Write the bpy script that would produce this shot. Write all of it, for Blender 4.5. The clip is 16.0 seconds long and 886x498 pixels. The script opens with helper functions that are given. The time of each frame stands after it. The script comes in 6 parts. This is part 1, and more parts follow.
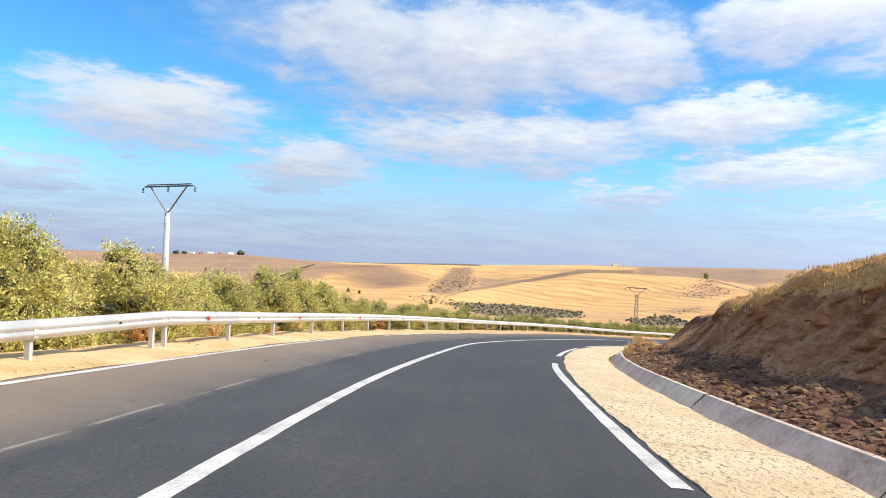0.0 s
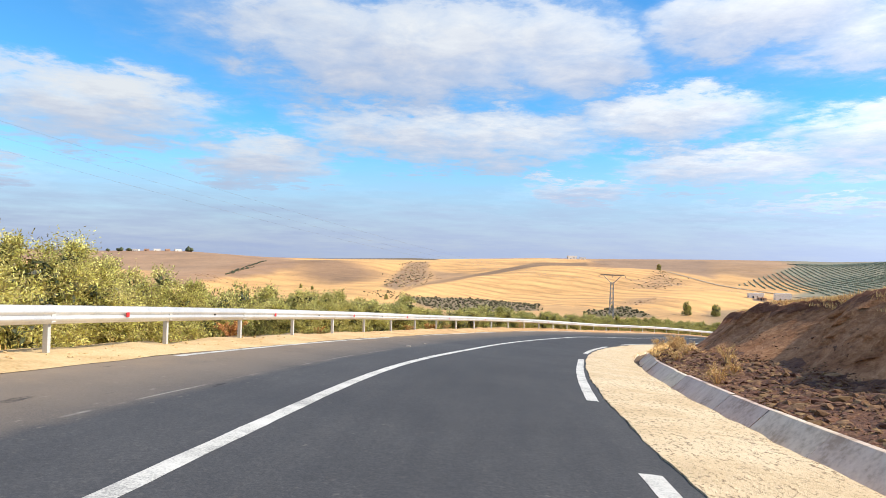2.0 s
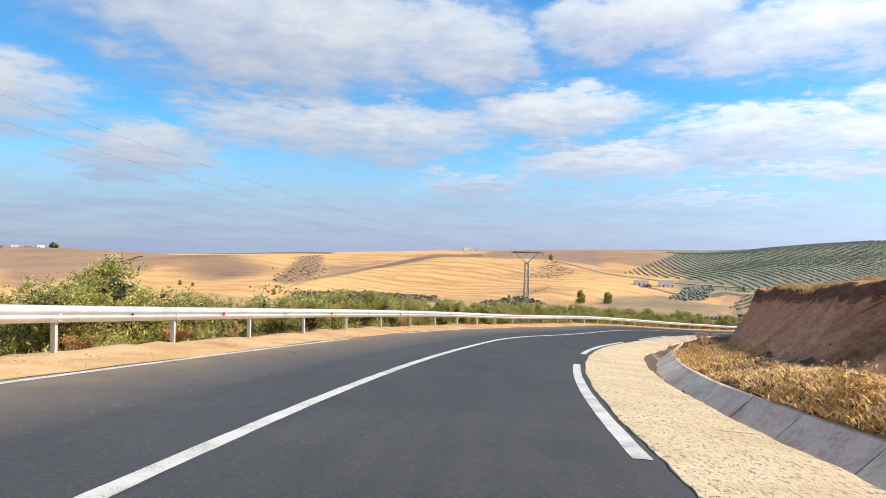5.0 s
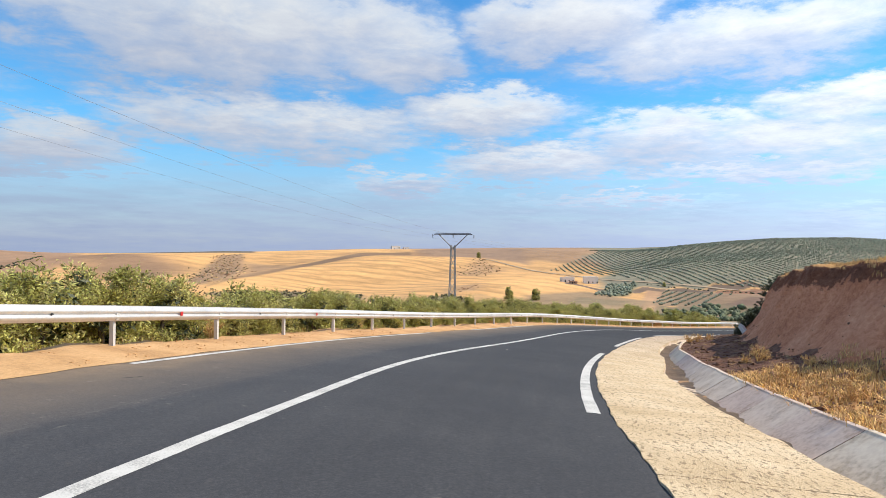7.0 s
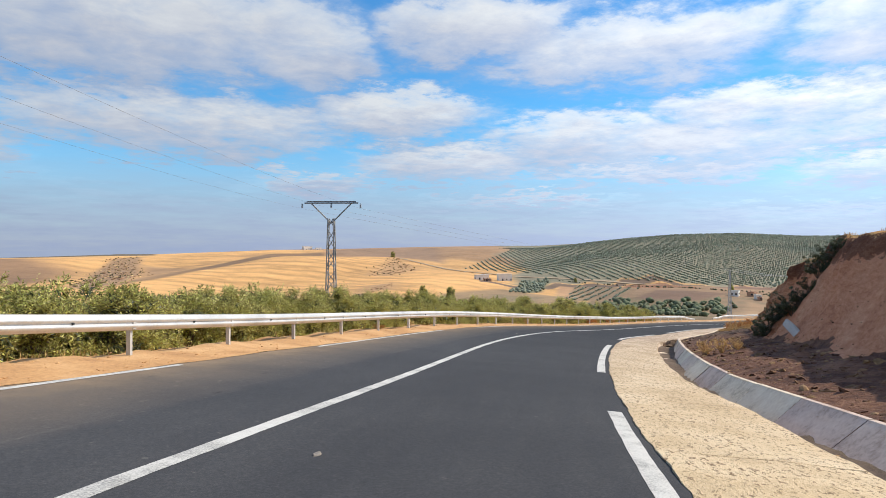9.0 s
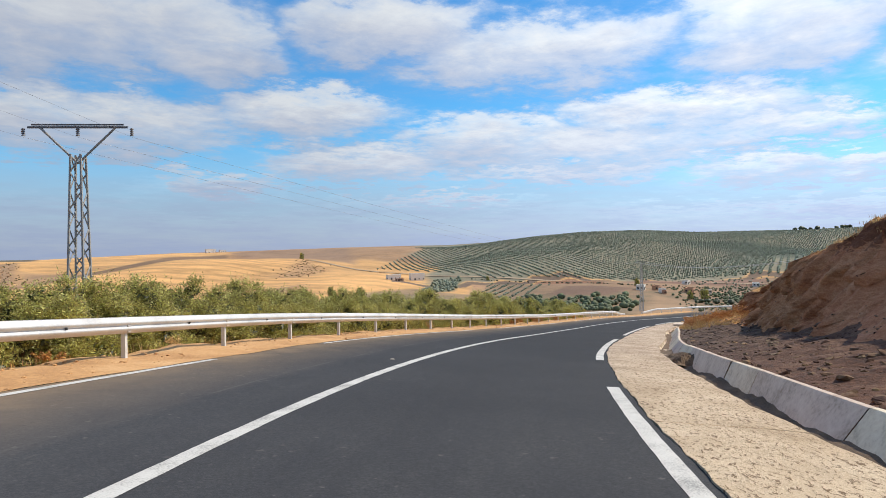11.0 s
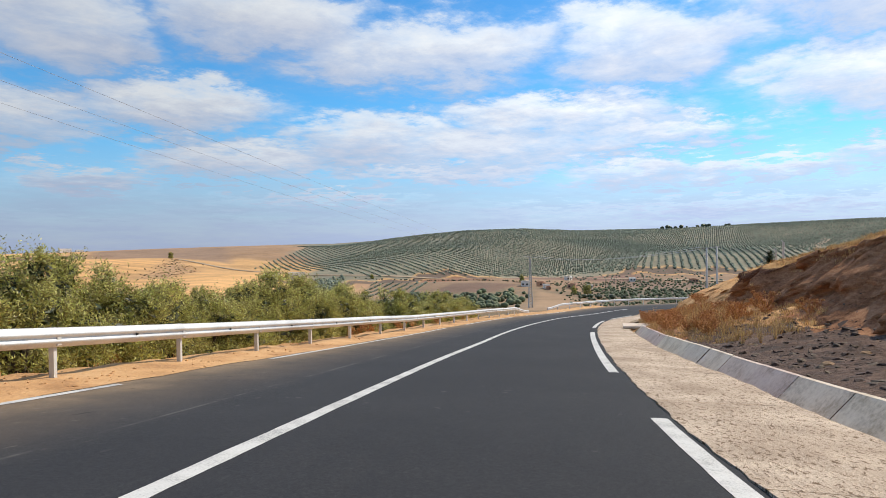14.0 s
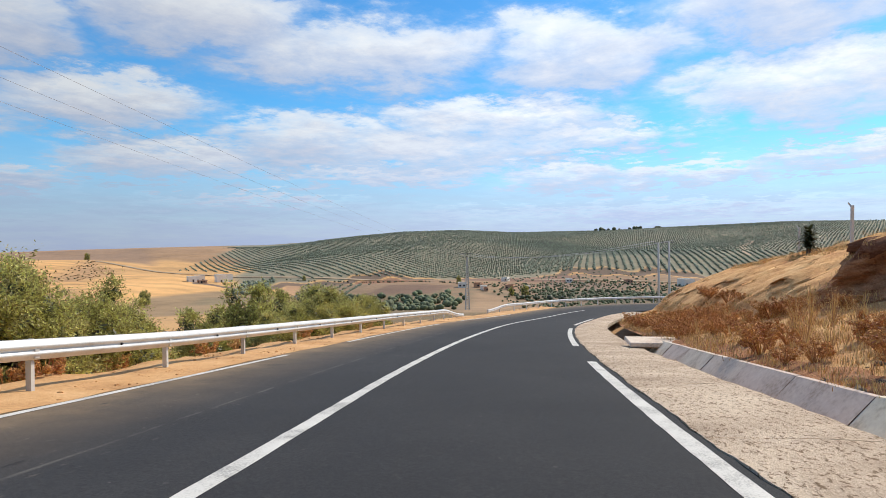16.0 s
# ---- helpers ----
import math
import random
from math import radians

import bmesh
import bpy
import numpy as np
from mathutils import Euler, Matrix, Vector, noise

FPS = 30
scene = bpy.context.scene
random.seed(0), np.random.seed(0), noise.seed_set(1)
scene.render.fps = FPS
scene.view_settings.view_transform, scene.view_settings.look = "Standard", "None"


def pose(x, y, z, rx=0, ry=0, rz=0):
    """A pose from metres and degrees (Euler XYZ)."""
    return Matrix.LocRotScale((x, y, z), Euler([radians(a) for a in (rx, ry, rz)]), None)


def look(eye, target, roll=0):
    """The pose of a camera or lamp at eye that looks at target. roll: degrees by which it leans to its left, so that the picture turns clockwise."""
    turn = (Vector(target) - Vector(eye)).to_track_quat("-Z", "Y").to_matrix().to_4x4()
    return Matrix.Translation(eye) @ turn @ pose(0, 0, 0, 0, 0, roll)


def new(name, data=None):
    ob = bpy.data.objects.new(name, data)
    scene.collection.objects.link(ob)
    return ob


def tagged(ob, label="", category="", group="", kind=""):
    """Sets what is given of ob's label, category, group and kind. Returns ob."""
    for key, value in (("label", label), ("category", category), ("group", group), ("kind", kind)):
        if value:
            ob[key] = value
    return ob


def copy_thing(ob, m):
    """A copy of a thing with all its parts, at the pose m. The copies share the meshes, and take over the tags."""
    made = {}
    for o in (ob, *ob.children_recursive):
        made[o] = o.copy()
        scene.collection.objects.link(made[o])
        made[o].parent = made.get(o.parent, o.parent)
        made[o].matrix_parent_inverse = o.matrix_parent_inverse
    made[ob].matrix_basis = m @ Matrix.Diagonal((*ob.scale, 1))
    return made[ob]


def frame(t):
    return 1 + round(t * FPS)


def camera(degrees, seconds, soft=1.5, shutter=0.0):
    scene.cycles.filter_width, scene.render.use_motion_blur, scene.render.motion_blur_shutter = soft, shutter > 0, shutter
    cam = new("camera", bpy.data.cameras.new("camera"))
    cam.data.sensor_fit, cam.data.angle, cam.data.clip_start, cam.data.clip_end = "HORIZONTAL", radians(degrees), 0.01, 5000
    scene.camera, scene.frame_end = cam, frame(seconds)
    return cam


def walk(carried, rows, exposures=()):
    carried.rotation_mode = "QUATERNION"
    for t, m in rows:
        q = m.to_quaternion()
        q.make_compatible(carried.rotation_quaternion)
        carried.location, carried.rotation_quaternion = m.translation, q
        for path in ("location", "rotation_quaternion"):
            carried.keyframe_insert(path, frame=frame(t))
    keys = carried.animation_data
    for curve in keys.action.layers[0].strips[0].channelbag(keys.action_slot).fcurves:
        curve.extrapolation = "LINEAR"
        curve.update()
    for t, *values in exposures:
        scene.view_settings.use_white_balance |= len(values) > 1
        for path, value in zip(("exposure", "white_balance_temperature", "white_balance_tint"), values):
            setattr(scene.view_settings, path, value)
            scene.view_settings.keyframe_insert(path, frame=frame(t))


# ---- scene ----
cam = camera(70.95, 16.0, soft=0.7)

# seconds, x, y, z, pitch, roll, yaw
ROWS = [
    (0.0, 0.00, 0.00, 0.00, 0.34, -2.30, -0.11),
    (0.5, 0.30, 3.65, -0.37, 0.21, -2.18, -0.86),
    (1.0, 0.65, 7.29, -0.74, 0.09, -1.99, -1.84),
    (1.5, 1.05, 10.86, -1.12, 0.00, -1.78, -2.84),
    (2.0, 1.53, 14.35, -1.49, 0.01, -1.71, -4.11),
    (2.5, 2.08, 17.81, -1.86, -0.01, -1.58, -5.49),
    (3.0, 2.71, 21.22, -2.22, -0.08, -1.40, -7.09),
    (3.5, 3.44, 24.55, -2.59, -0.21, -1.28, -8.69),
    (4.0, 4.27, 27.87, -2.97, -0.30, -1.21, -10.40),
    (4.5, 5.21, 31.20, -3.35, -0.34, -1.15, -12.02),
    (5.0, 6.26, 34.53, -3.74, -0.37, -1.10, -13.60),
    (5.5, 7.44, 37.89, -4.13, -0.38, -1.04, -15.16),
    (6.0, 8.73, 41.26, -4.53, -0.37, -0.99, -16.75),
    (6.5, 10.15, 44.65, -4.94, -0.35, -0.95, -18.40),
    (7.0, 11.71, 48.05, -5.35, -0.35, -0.93, -20.19),
    (7.5, 13.40, 51.43, -5.76, -0.28, -0.86, -22.02),
    (8.0, 15.21, 54.78, -6.18, -0.24, -0.69, -24.04),
    (8.5, 17.14, 58.06, -6.59, -0.26, -0.46, -25.99),
    (9.0, 19.19, 61.27, -7.00, -0.27, -0.23, -28.02),
    (9.5, 21.35, 64.40, -7.41, -0.21, -0.00, -30.07),
    (10.0, 23.63, 67.45, -7.82, -0.19, 0.21, -32.12),
    (10.5, 26.03, 70.44, -8.22, -0.20, 0.41, -34.11),
    (11.0, 28.54, 73.35, -8.62, -0.24, 0.58, -36.03),
    (11.5, 31.16, 76.19, -9.03, -0.30, 0.70, -37.90),
    (12.0, 33.88, 78.95, -9.44, -0.38, 0.74, -39.77),
    (12.5, 36.66, 81.59, -9.85, -0.44, 0.77, -41.47),
    (13.0, 39.47, 84.12, -10.25, -0.44, 0.75, -43.20),
    (13.5, 42.33, 86.54, -10.64, -0.44, 0.73, -44.78),
    (14.0, 45.29, 88.92, -11.03, -0.41, 0.72, -46.42),
    (14.5, 48.34, 91.24, -11.41, -0.37, 0.70, -47.88),
    (15.0, 51.46, 93.49, -11.81, -0.38, 0.65, -49.40),
    (15.5, 54.67, 95.68, -12.20, -0.36, 0.61, -50.79),
    (16.0, 57.99, 97.84, -12.59, -0.27, 0.61, -52.14),
]
walk(cam, [(t, pose(x, y, z, 90 + pitch, roll, yaw)) for t, x, y, z, pitch, roll, yaw in ROWS],
     exposures=[(0.0, 0.25), (3.5, 0.12), (7.0, 0.0), (9.0, -0.12), (12.5, -0.22), (16.0, -0.22)])

# ---------------------------------------------------------------- light
SUN_AZ, SUN_EL = 104.0, 42.0      # clockwise from +y
SUN_STRENGTH, SKY_STRENGTH = 4.9, 0.150


class Nodes:
    """A short way to write node trees."""

    def __init__(self, tree):
        self.tree = tree
        tree.nodes.clear()

    def add(self, kind, **props):
        n = self.tree.nodes.new(kind)
        for k, v in props.items():
            setattr(n, k, v)
        return n

    def link(self, a, b):
        self.tree.links.new(a, b)

    def put(self, socket, value):
        if isinstance(value, bpy.types.NodeSocket):
            self.link(value, socket)
        else:
            socket.default_value = value

    def math(self, op, a, b=0.0, c=0.0, clamp=False):
        n = self.add("ShaderNodeMath", operation=op, use_clamp=clamp)
        for i, v in enumerate((a, b, c)):
            self.put(n.inputs[i], v)
        return n.outputs[0]

    def vmath(self, op, a, b=(0, 0, 0)):
        n = self.add("ShaderNodeVectorMath", operation=op)
        self.put(n.inputs[0], a)
        self.put(n.inputs[1], b)
        return n.outputs[0]

    def noise(self, vec, scale, detail=4.0, rough=0.55, dist=0.0):
        n = self.add("ShaderNodeTexNoise")
        self.put(n.inputs["Vector"], vec)
        n.inputs["Scale"].default_value = scale
        n.inputs["Detail"].default_value = detail
        n.inputs["Roughness"].default_value = rough
        n.inputs["Distortion"].default_value = dist
        return n.outputs["Fac"]

    def ramp(self, fac, stops, mode="LINEAR"):
        n = self.add("ShaderNodeValToRGB")
        n.color_ramp.interpolation = mode
        el = n.color_ramp.elements
        while len(el) < len(stops):
            el.new(0.5)
        for e, (p, c) in zip(el, stops):
            e.position = p
            e.color = (c, c, c, 1) if isinstance(c, (int, float)) else (*c, 1)
        self.put(n.inputs[0], fac)
        return n.outputs[0]

    def mix(self, fac, a, b, mode="MIX"):
        n = self.add("ShaderNodeMix", data_type="RGBA", blend_type=mode)
        self.put(n.inputs[0], fac)
        for s, v in ((n.inputs[6], a), (n.inputs[7], b)):
            self.put(s, (*v, 1) if isinstance(v, tuple) and len(v) == 3 else v)
        return n.outputs[2]


# clouds: azimuth, elevation, half width, half height, all in degrees, and density
CLOUDS = [
    (0.2, 18.5, 14.5, 3.5), (14.2, 18.3, 6.0, 3.2), (-25.4, 10.8, 8.0, 2.4), (-12.7, 7.5, 5.5, 2.1), (4.7, 10.7, 12.0, 2.2), (-34.2, 4.8, 4.0, 1.4),
    (16.4, 17.4, 4.5, 2.2), (23.6, 12.1, 7.0, 1.7), (30.8, 19.7, 6.5, 2.1), (44.2, 17.6, 10.5, 2.3), (15.9, 5.6, 4.5, 1.0), (28.3, 7.8, 6.8, 1.6),
    (39.5, 10.2, 7.0, 1.9), (50.2, 9.2, 9.5, 1.8), (47.1, 6.5, 9.0, 0.8), (34.5, 4.1, 6.0, 0.6), (64.1, 17.3, 7.0, 2.5), (57.4, 11.6, 9.5, 1.6),
    (64.5, 9.6, 9.0, 1.1), (63.5, 6.3, 6.0, 1.3), (74.8, 6.0, 6.5, 0.9), (70.4, 2.6, 11.5, 0.9), (84.0, 13.0, 9.0, 2.4), (82.0, 20.0, 8.0, 2.6),
    (88.0, 7.0, 8.0, 1.0)]


def make_world():
    w = bpy.data.worlds.new("sky")
    scene.world = w
    w.use_nodes = True
    n = Nodes(w.node_tree)
    sky = n.add("ShaderNodeTexSky", sky_type="NISHITA", sun_disc=False)
    sky.sun_elevation, sky.sun_rotation = radians(SUN_EL), radians(SUN_AZ)
    sky.air_density, sky.dust_density, sky.ozone_density = 1.0, 0.3, 3.0
    d = n.vmath("NORMALIZE", n.add("ShaderNodeTexCoord").outputs["Generated"])
    sep = n.add("ShaderNodeSeparateXYZ")
    n.link(d, sep.inputs[0])
    x, y, z = sep.outputs
    up = n.math("ADD", n.math("MAXIMUM", z, 0.0), 0.10)
    flat = n.add("ShaderNodeCombineXYZ")
    n.put(flat.inputs[0], n.math("DIVIDE", x, up))
    n.put(flat.inputs[1], n.math("DIVIDE", y, up))
    plane = flat.outputs[0]
    wob = n.noise(plane, 1.3, 6, 0.6)
    fine = n.noise(plane, 5.0, 7, 0.62, 0.3)
    az = n.math("MULTIPLY", n.math("ARCTAN2", x, y), 57.29578)
    el = n.math("MULTIPLY", n.math("ARCSINE", z), 57.29578)
    az = n.math("ADD", az, n.math("MULTIPLY", n.math("SUBTRACT", n.noise(plane, 2.0, 5, 0.62), 0.5), 13.0))
    el2 = n.math("ADD", el, n.math("MULTIPLY", n.math("SUBTRACT", n.noise(plane, 3.4, 6, 0.66), 0.5), 6.0))

    def heap(drop):
        total = None
        for a, e, hw, hh in CLOUDS:
            qa = n.math("MULTIPLY_ADD", az, 1 / hw, -a / hw)
            qe = n.math("MULTIPLY_ADD", el2, 1 / hh, -(e - drop * hh) / hh)
            # the tops are firm, the bases thin out downwards
            qe = n.math("MAXIMUM", n.math("MULTIPLY", qe, 1.15), n.math("MULTIPLY", qe, -0.78))
            r2 = n.math("MULTIPLY_ADD", qa, qa, n.math("MULTIPLY", qe, qe))
            g = n.math("MULTIPLY_ADD", r2, -0.27, 1.0, clamp=True)
            total = g if total is None else n.math("MAXIMUM", total, g)
        return total
    mass, under = heap(0.0), heap(0.75)
    # away from the listed heaps the same broken cloud goes on
    field = n.math("ADD", n.math("MULTIPLY", wob, 0.55), n.math("MULTIPLY", fine, 0.45))
    behind = n.math("MULTIPLY", n.ramp(n.math("MULTIPLY", n.math("ABSOLUTE", n.math("SUBTRACT", az, 24.0)), 0.005), [(0.30, 0.0), (0.42, 1.0)]), 0.62)
    behind = n.math("MAXIMUM", behind, n.ramp(z, [(0.40, 0.0), (0.60, 0.62)]))
    mass2 = n.math("MAXIMUM", mass, behind)
    field = n.math("ADD", n.math("MULTIPLY", n.math("SUBTRACT", field, 0.5), 1.35), n.math("MULTIPLY", mass2, 0.72))
    cover = n.ramp(field, [(0.08, 0.0), (0.24, 0.06), (0.38, 0.28), (0.52, 0.72), (0.74, 0.96)])
    low = n.ramp(z, [(0.0, 1.0), (0.055, 0.85), (0.12, 0.25), (0.2, 0.0)])
    streak = n.noise(n.vmath("MULTIPLY", d, (3.0, 3.0, 26.0)), 3.0, 6, 0.6)
    haze = n.math("MULTIPLY", low, n.ramp(streak, [(0.30, 0.74), (0.62, 0.95)]))
    cover = n.math("MAXIMUM", cover, haze)
    lit = n.math("SUBTRACT", n.math("ADD", n.math("MULTIPLY", mass, 0.9), n.math("MULTIPLY", fine, 0.55)), n.math("MULTIPLY", under, 0.8))
    shade = n.ramp(lit, [(0.04, (0.55, 0.58, 0.70)), (0.32, (0.68, 0.73, 0.85)), (0.72, (0.92, 0.96, 1.0))])
    cloud = n.mix(n.math("MULTIPLY", low, 0.85), shade, (0.40, 0.51, 0.79))
    hor = n.ramp(z, [(0.0, (0.86, 0.98, 1.15)), (0.16, (0.42, 0.99, 1.24)), (0.5, (0.40, 0.92, 1.25))])
    blue = n.mix(1.0, sky.outputs[0], hor, "MULTIPLY")
    bg1, bg2, mixs = n.add("ShaderNodeBackground"), n.add("ShaderNodeBackground"), n.add("ShaderNodeMixShader")
    n.put(bg1.inputs[0], blue)
    bg1.inputs[1].default_value = SKY_STRENGTH
    n.put(bg2.inputs[0], cloud)
    # clouds on the sun's side shine more
    sunward = n.add("ShaderNodeVectorMath", operation="DOT_PRODUCT")
    n.put(sunward.inputs[0], d)
    sunward.inputs[1].default_value = (math.sin(radians(SUN_AZ)), math.cos(radians(SUN_AZ)), 0.0)
    n.put(bg2.inputs[1], n.ramp(n.math("MULTIPLY_ADD", sunward.outputs["Value"], 0.5, 0.5), [(0.25, 0.76), (0.60, 0.90), (0.85, 1.26)]))
    n.link(cover, mixs.inputs[0])
    n.link(bg1.outputs[0], mixs.inputs[1])
    n.link(bg2.outputs[0], mixs.inputs[2])
    out = n.add("ShaderNodeOutputWorld")
    n.link(mixs.outputs[0], out.inputs[0])


make_world()
sun = new("sun", bpy.data.lights.new("sun", "SUN"))
sun.data.energy, sun.data.angle, sun.data.color = SUN_STRENGTH, radians(0.53), (1.0, 0.895, 0.735)
_a, _e = radians(SUN_AZ), radians(SUN_EL)
sun.matrix_world = look((math.sin(_a) * math.cos(_e) * 300, math.cos(_a) * math.cos(_e) * 300, math.sin(_e) * 300), (0, 0, 0))


# ---------------------------------------------------------------- materials
def material(name, colours, scale=2.0, fine=40.0, rough=0.85, bump=0.3, bump_scale=60.0, bump_dist=0.01,
             metal=0.0, per_object=0.0, per_island=0.0, speck=0.35, spread=0.20, later=None, later_at=(0.72, 1.12)):
    """Two scales of colour (patches and grain), a bump of the grain, and a shift per object or island."""
    m = bpy.data.materials.new(name)
    m.use_nodes = True
    n = Nodes(m.node_tree)
    pos = n.add("ShaderNodeNewGeometry").outputs["Position"]
    big = n.noise(pos, scale, 5, 0.6, 0.2)
    small = n.noise(pos, fine, 3, 0.6)
    fac = n.math("ADD", n.math("MULTIPLY", big, 1 - speck), n.math("MULTIPLY", small, speck))
    k = len(colours)
    col = n.ramp(fac, [(0.5 - spread + 2 * spread * i / max(k - 1, 1), c) for i, c in enumerate(colours)])
    if later:
        # the ground changes colour further down the road
        sep = n.add("ShaderNodeSeparateXYZ")
        n.link(pos, sep.inputs[0])
        other = n.ramp(fac, [(0.5 - spread + 2 * spread * i / max(k - 1, 1), c) for i, c in enumerate(later)])
        col = n.mix(n.ramp(n.math("MULTIPLY", n.math("MULTIPLY_ADD", big, 16.0, sep.outputs[1]), 0.01), [(later_at[0], 0.0), (later_at[1], 1.0)]), col, other)
    shift = None
    if per_object:
        shift, amount = n.add("ShaderNodeObjectInfo").outputs["Random"], per_object
    if per_island:
        shift, amount = n.add("ShaderNodeNewGeometry").outputs["Random Per Island"], per_island
    if shift is not None:
        hsv = n.add("ShaderNodeHueSaturation")
        n.put(hsv.inputs["Value"], n.math("MULTIPLY_ADD", shift, 2 * amount, 1 - amount))
        n.put(hsv.inputs["Hue"], n.math("MULTIPLY_ADD", shift, 0.04, 0.48))
        n.put(hsv.inputs["Color"], col)
        col = hsv.outputs[0]
    b = n.add("ShaderNodeBsdfPrincipled")
    n.put(b.inputs["Base Color"], col)
    b.inputs["Metallic"].default_value = metal
    n.put(b.inputs["Roughness"], n.math("MULTIPLY_ADD", small, 0.25, rough - 0.12, clamp=True))
    if bump:
        bn = n.add("ShaderNodeBump")
        bn.inputs["Strength"].default_value = bump
        bn.inputs["Distance"].default_value = bump_dist
        n.put(bn.inputs["Height"], n.noise(pos, bump_scale, 4, 0.65))
        n.link(bn.outputs[0], b.inputs["Normal"])
    out = n.add("ShaderNodeOutputMaterial")
    n.link(b.outputs[0], out.inputs[0])
    return m




def asphalt():
    """Fine dark grain, long streaks along the lanes, wheel tracks, pale dust in the outer lane."""
    m = bpy.data.materials.new("asphalt")
    m.use_nodes = True
    n = Nodes(m.node_tree)
    pos = n.add("ShaderNodeNewGeometry").outputs["Position"]
    sep = n.add("ShaderNodeSeparateXYZ")
    n.link(n.add("ShaderNodeAttribute", attribute_name="track").outputs["Vector"], sep.inputs[0])
    s, u = sep.outputs[0], sep.outputs[1]
    lane = n.add("ShaderNodeCombineXYZ")
    n.put(lane.inputs[0], n.math("MULTIPLY", s, 0.16))
    n.put(lane.inputs[1], n.math("MULTIPLY", u, 1.6))
    streak = n.noise(lane.outputs[0], 2.2, 5, 0.6)
    patch = n.noise(pos, 0.35, 5, 0.6, 0.3)
    grain = n.noise(pos, 70, 3, 0.7)
    coarse = n.noise(pos, 28, 2, 0.6)
    fac = n.math("ADD", n.math("MULTIPLY", streak, 0.16), n.math("ADD", n.math("MULTIPLY", patch, 0.20), n.math("ADD", n.math("MULTIPLY", grain, 0.40), n.math("MULTIPLY", coarse, 0.24))))
    col = n.ramp(fac, [(0.36, (0.036, 0.037, 0.042)), (0.50, (0.057, 0.058, 0.062)), (0.60, (0.084, 0.084, 0.086)), (0.70, (0.155, 0.15, 0.145))])
    # the surface gets darker further down the road
    col = n.mix(1.0, col, n.ramp(n.math("MULTIPLY", s, 0.005), [(0.20, 1.08), (0.42, 0.86), (0.52, 0.56)]), "MULTIPLY")
    col = n.mix(1.0, col, n.ramp(n.math("MULTIPLY_ADD", u, 0.1, 0.5), [(0.44, 1.14), (0.62, 1.0)]), "MULTIPLY")
    # dust lies thicker towards the outer edge
    blown = n.noise(pos, 1.1, 6, 0.65)
    edge = n.ramp(n.math("MULTIPLY", n.math("MULTIPLY_ADD", blown, 0.5, n.math("MULTIPLY", u, -1.0)), 0.2), [(0.38, 0.0), (0.58, 0.30), (0.68, 0.72), (0.76, 1.0)])
    dusty = n.math("MULTIPLY", edge, n.ramp(n.math("ADD", n.math("MULTIPLY", grain, 0.4), n.math("MULTIPLY", blown, 0.6)), [(0.30, 0.15), (0.66, 0.75)]))
    col = n.mix(dusty, col, (0.42, 0.29, 0.165))
    # the outer half of the outer lane is older and browner, most of all at the top of the bend
    old = n.ramp(n.math("ADD", n.math("MULTIPLY", u, -0.2), n.math("MULTIPLY_ADD", blown, 0.10, -0.05)), [(0.25, 0.0), (0.31, 0.6), (0.48, 1.0)])
    old = n.math("MULTIPLY", old, n.ramp(n.math("MULTIPLY", s, 0.01), [(0.16, 0.92), (0.40, 0.32), (0.72, 0.30), (1.05, 0.14)]))
    col = n.mix(n.math("MULTIPLY", old, n.ramp(n.math("ADD", n.math("MULTIPLY", grain, 0.6), n.math("MULTIPLY", patch, 0.4)), [(0.34, 0.45), (0.62, 1.0)])), col, (0.27, 0.215, 0.165))
    # aggregate laid bare in small flecks
    lane2 = n.add("ShaderNodeCombineXYZ")
    n.put(lane2.inputs[0], n.math("MULTIPLY", s, 1.4))
    n.put(lane2.inputs[1], n.math("MULTIPLY", u, 3.4))
    bare = n.ramp(n.noise(lane2.outputs[0], 3.0, 5, 0.65), [(0.62, 0.0), (0.68, 0.5)])
    bare = n.math("MULTIPLY", bare, n.ramp(n.math("MULTIPLY", u, -0.2), [(0.16, 0.12), (0.30, 0.8)]))
    bare = n.math("MULTIPLY", bare, n.ramp(n.math("MULTIPLY", s, 0.01), [(0.20, 1.0), (0.75, 0.6), (1.1, 0.5)]))
    col = n.mix(bare, col, (0.33, 0.29, 0.24))
    # old worn seam in the outer lane
    seam = n.math("SUBTRACT", 1.0, n.math("MULTIPLY", n.math("ABSOLUTE", n.math("ADD", u, n.math("MULTIPLY_ADD", streak, 0.10, 1.40))), 30.0), clamp=True)
    seam = n.math("MULTIPLY", seam, n.ramp(n.noise(pos, 0.9, 5, 0.7), [(0.44, 0.0), (0.56, 0.8)]))
    seam = n.math("MULTIPLY", seam, n.ramp(n.math("MULTIPLY", s, 0.01), [(0.22, 1.0), (0.36, 0.1), (0.85, 0.1), (0.96, 0.30)]))
    col = n.mix(seam, col, (0.34, 0.32, 0.28))
    # short dark scuffs along the lane
    lane3 = n.add("ShaderNodeCombineXYZ")
    n.put(lane3.inputs[0], n.math("MULTIPLY", s, 0.9))
    n.put(lane3.inputs[1], n.math("MULTIPLY", u, 3.0))
    scuff = n.ramp(n.noise(lane3.outputs[0], 1.1, 4, 0.6), [(0.66, 0.0), (0.72, 0.75)])
    scuff = n.math("MULTIPLY", scuff, n.ramp(n.math("MULTIPLY", u, -0.2), [(0.16, 0.0), (0.26, 1.0)]))
    col = n.mix(scuff, col, (0.022, 0.022, 0.024))
